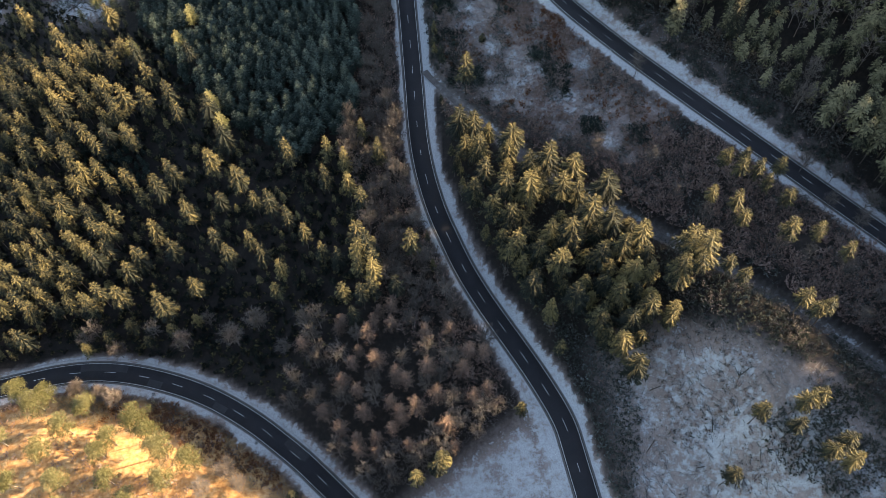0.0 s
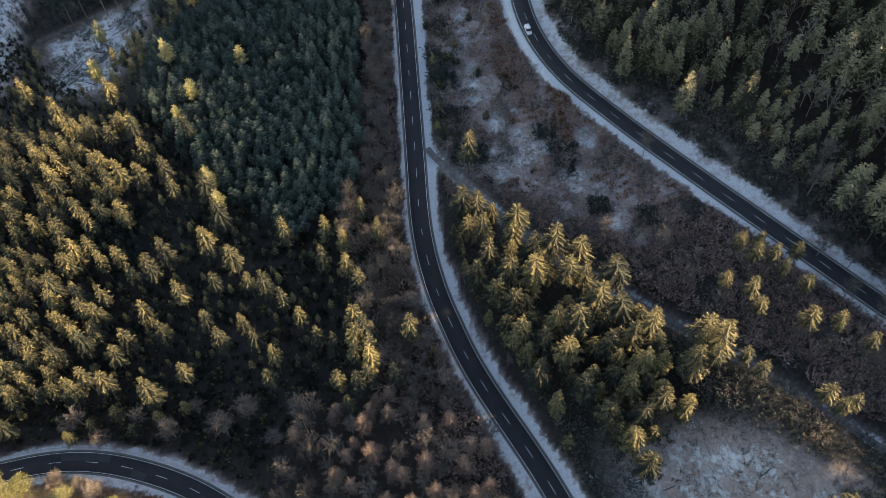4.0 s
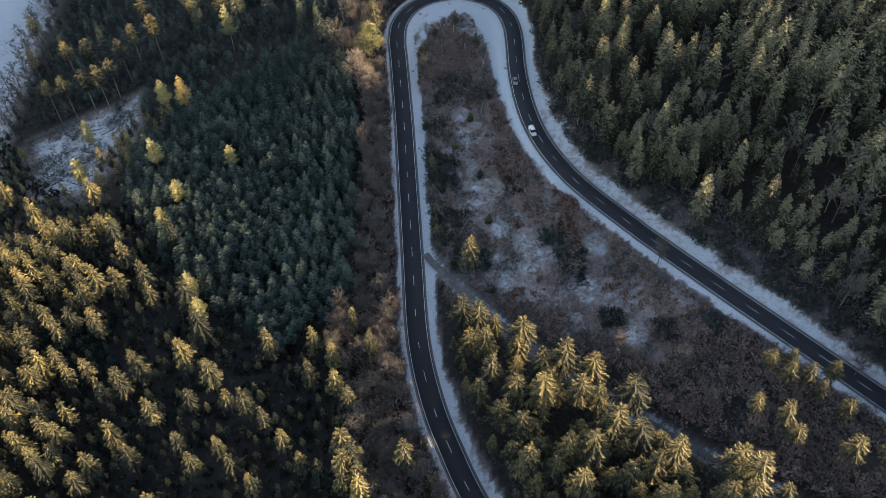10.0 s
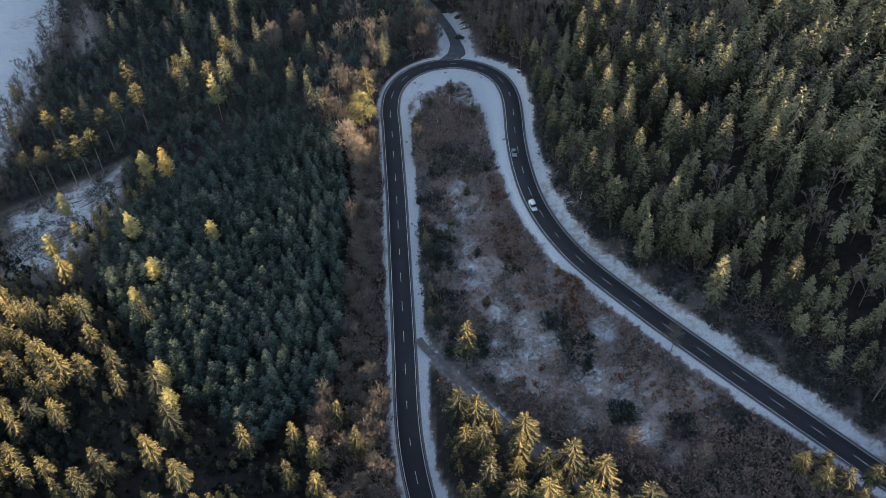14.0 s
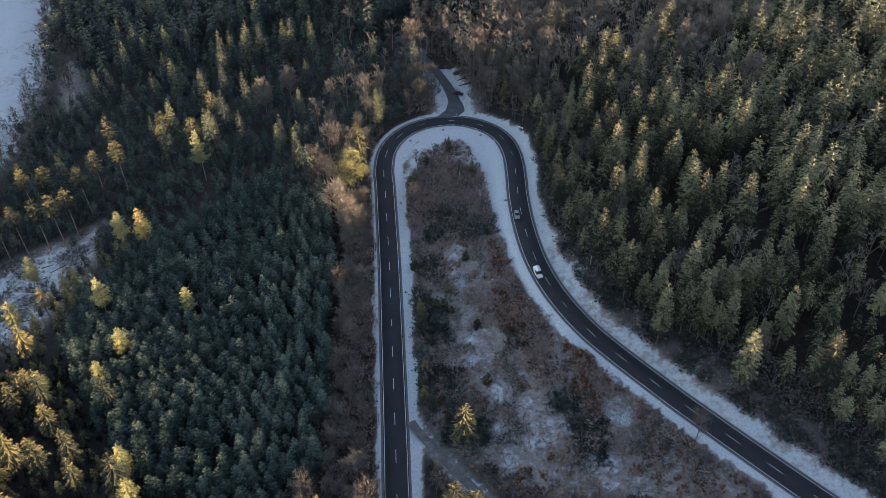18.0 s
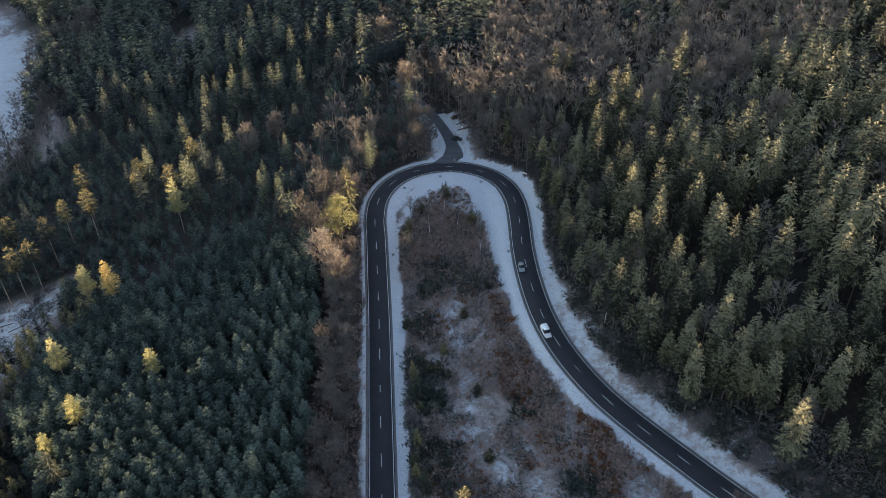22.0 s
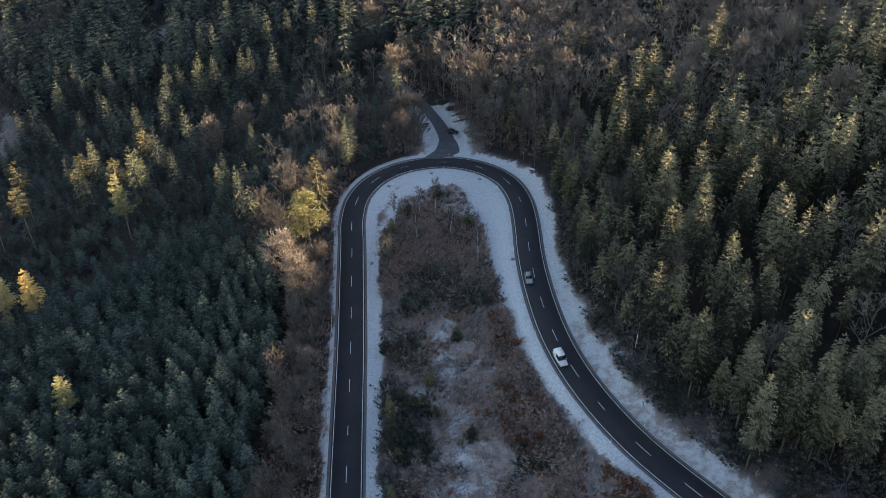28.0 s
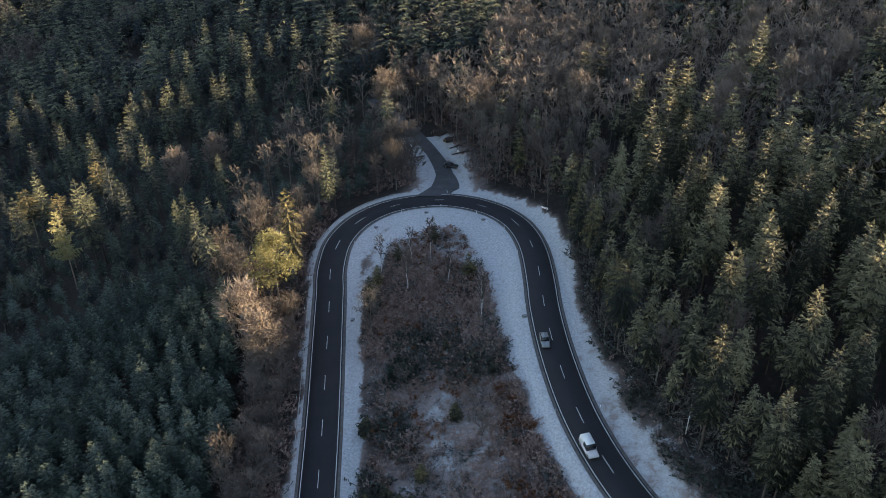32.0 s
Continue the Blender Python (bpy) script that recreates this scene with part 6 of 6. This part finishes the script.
def marker(x, y):
    z = float(height(np.array([x]), np.array([y]))[0])
    b = thing("notice_post", "small white notice on a wooden post", "sign", at=pose(x, y, z, 0, 0, -15))
    part("post", bm_mesh("notice_pole", lambda bm: box(bm, 0, 0, -0.3, 0.1, 0.1, 1.9), CUT_WOOD, 0.01), b)
    part("board", bm_mesh("notice_board", lambda bm: box(bm, 0, -0.07, 0.9, 0.6, 0.03, 0.75), WHITE, 0.005), b)


marker(15.2, 369.5)


def log_mesh(long, radius):
    def build(bm):
        tube(bm, 0, 0, -long / 2, radius, radius * 0.86, long, 10)
        for f in bm.faces:
            if len(f.verts) > 4:
                f.material_index = 1
    return bm_mesh("log", build, [BARK, CUT_WOOD], flat=True)


def log_pile(x, y, turn, long, rows_):
    z = float(height(np.array([x]), np.array([y]))[0])
    pile = thing("log_pile", "pile of felled frosty logs beside the side road", "log pile", "log piles", pose(x, y, z, 0, 0, turn))
    level, r = 0, 0.26
    for count in rows_:
        for k in range(count):
            part("log", log_mesh(long * dice.uniform(0.9, 1.08), r * dice.uniform(0.85, 1.1)), pile, "", pose(dice.uniform(-0.3, 0.3), (k - (count - 1) / 2) * 0.56, 0.24 + level * 0.46, 0, 90, 0))
        level += 1


log_pile(10.6, 386, 12, 5.5, (5, 4, 2))
log_pile(13.2, 379, 25, 4.5, (4, 3))


def fallen(x, y, turn, long, radius=0.2):
    z = float(height(np.array([x]), np.array([y]))[0])
    t = thing("fallen_trunk", "felled bare trunk lying on frosted ground", "log", "felled trunks", pose(x, y, z + radius * 0.8, dice.uniform(-2, 2), 0, turn))
    part("log", log_mesh(long, radius), t, "", pose(0, 0, 0, 0, 90, 0))
    for k in range(4):
        part("stub", bm_mesh("stub", lambda bm: tube(bm, 0, 0, 0, 0.05, 0.02, 0.8, 5), BARK), t, "", pose(dice.uniform(-0.4, 0.4) * long, 0, 0, dice.uniform(-80, 80), dice.uniform(-30, 30), 0))


for x, y, turn, long in ((18.5, 368.5, 28, 12), (16.5, 373, 33, 9), (2.5, 371, 15, 6), (5.2, 366.5, 70, 3)):
    fallen(x, y, turn, long)
for k in range(14):
    fallen(dice.uniform(-165, -125), dice.uniform(265, 315), dice.uniform(-30, 60), dice.uniform(6, 14), 0.17)
for x, y, turn in ((62, 78, 20), (74, 66, 80), (58, 62, 50), (84, 78, 35), (70, 54, 10), (92, 62, 60)):
    fallen(x, y, turn, dice.uniform(4, 8), 0.12)


# ---------------------------------------------------------------- cars
def car(x, y, turn, paint, roof_paint, label, tall=1.5, long=4.3, wide=1.78, van=False):
    """A car, its nose to +x: body, glass house, roof, wheels and lamps."""
    z = float(height(np.array([x]), np.array([y]))[0])
    level = 0.14 if abs(float(beside(ROAD, np.array([x]), np.array([y]))[0][0])) < 3.2 else 0.05
    c = thing("car", label, "car", at=pose(x, y, z + level, 0, 0, turn))

    def lower(bm):
        vs = box(bm, 0, 0, 0.28, long, wide, 0.62)
        bmesh.ops.subdivide_edges(bm, edges=list(bm.edges), cuts=3, use_grid_fill=True)
        for v in bm.verts:
            f = abs(v.co.x) / (long / 2)
            v.co.y *= 1 - 0.13 * f**4
            if v.co.z > 0.6:
                v.co.z -= 0.16 * max(0, v.co.x / (long / 2) - 0.25) + 0.05 * max(0, -v.co.x / (long / 2) - 0.6)
                v.co.y *= 0.95
            if v.co.z < 0.4:
                v.co.x *= 0.965

    part("body", bm_mesh("car_body", lower, paint, 0.0, False), c)
    front, rear = (1.05, -2.0) if van else (0.72, -1.75)

    def house(bm, lo=0.86, hi=None, grow=0.0):
        hi = hi or tall - 0.06
        vs = box(bm, (front + rear) / 2, 0, lo, front - rear, wide * 0.9, hi - lo)
        for v in vs:
            if v.co.z > (lo + hi) / 2:
                v.co.y *= 0.80 if not van else 0.90
                v.co.x += (-0.62 if not van else -0.42) if v.co.x > 0 else (0.34 if not van else 0.08)

    part("glass_house", bm_mesh("car_glass", house, CAR_GLASS, 0.05, False), c, "dark glass of the cabin")
    rl = (front - 0.62) - (rear + 0.34) if not van else (front - 0.42) - (rear + 0.08)
    rx = ((front - 0.62) + (rear + 0.34)) / 2 if not van else ((front - 0.42) + (rear + 0.08)) / 2
    part("roof", bm_mesh("car_roof", lambda bm: box(bm, rx, 0, tall - 0.09, rl + 0.06, wide * (0.74 if not van else 0.84), 0.08), roof_paint, 0.03, False), c)
    if van:
        part("rear_panel", bm_mesh("car_rear", lambda bm: box(bm, (rear + 0.04) + 0.75, 0, 0.85, 1.5, wide * 0.93, tall - 0.95), roof_paint, 0.06, False), c, "white closed rear body")
    for sx in (-0.31 * long, 0.32 * long):
        for sy in (-1, 1):
            tyre = part("wheel", bm_mesh("tyre", lambda bm: tube(bm, 0, 0, -0.1, 0.32, 0.32, 0.2, 18), BLACK, 0.03, False), c, "", pose(sx, sy * wide * 0.46, 0.32, 90, 0, 0))
            part("rim", bm_mesh("rim", lambda bm: tube(bm, 0, 0, -0.105, 0.2, 0.2, 0.21, 12), STEEL, 0.01), tyre)
    for sy in (-1, 1):
        part("headlight", bm_mesh("headlight", lambda bm: box(bm, 0, 0, 0, 0.22, 0.34, 0.14), LAMP_GLASS, 0.03), c, "clear headlight", pose(long / 2 - 0.16, sy * wide * 0.34, 0.58))
        part("tail_light", bm_mesh("tail_light", lambda bm: box(bm, 0, 0, 0, 0.1, 0.24, 0.2), RED, 0.02), c, "red tail light", pose(-long / 2 + 0.07, sy * wide * 0.36, 0.62))
        part("mirror", bm_mesh("mirror", lambda bm: box(bm, 0, 0, 0, 0.12, 0.2, 0.13), paint, 0.02), c, "", pose(front - 0.2, sy * wide * 0.52, 0.92))
    for sx in (-1, 1):
        part("bumper", bm_mesh("bumper", lambda bm: box(bm, 0, 0, 0, 0.14, wide * 0.86, 0.18), BLACK, 0.03), c, "dark bumper", pose(sx * (long / 2 - 0.03), 0, 0.3))
    return c


x, y, z, turn = along(1.65, place_along(FINE, 36.2, 249.5))
car(x, y, turn, CAR_PALE, CAR_WHITE, "white van with dark windscreen driving on the road", 1.95, 4.7, 1.9, True)
x, y, z, turn = along(1.65, place_along(FINE, 32.0, 278.5))
car(x, y, turn, CAR_GREY, CAR_GREY, "silver-grey hatchback driving on the road")
car(13.0, 364.0, -20, CAR_BLACK, CAR_BLACK, "black car parked beside the side road")
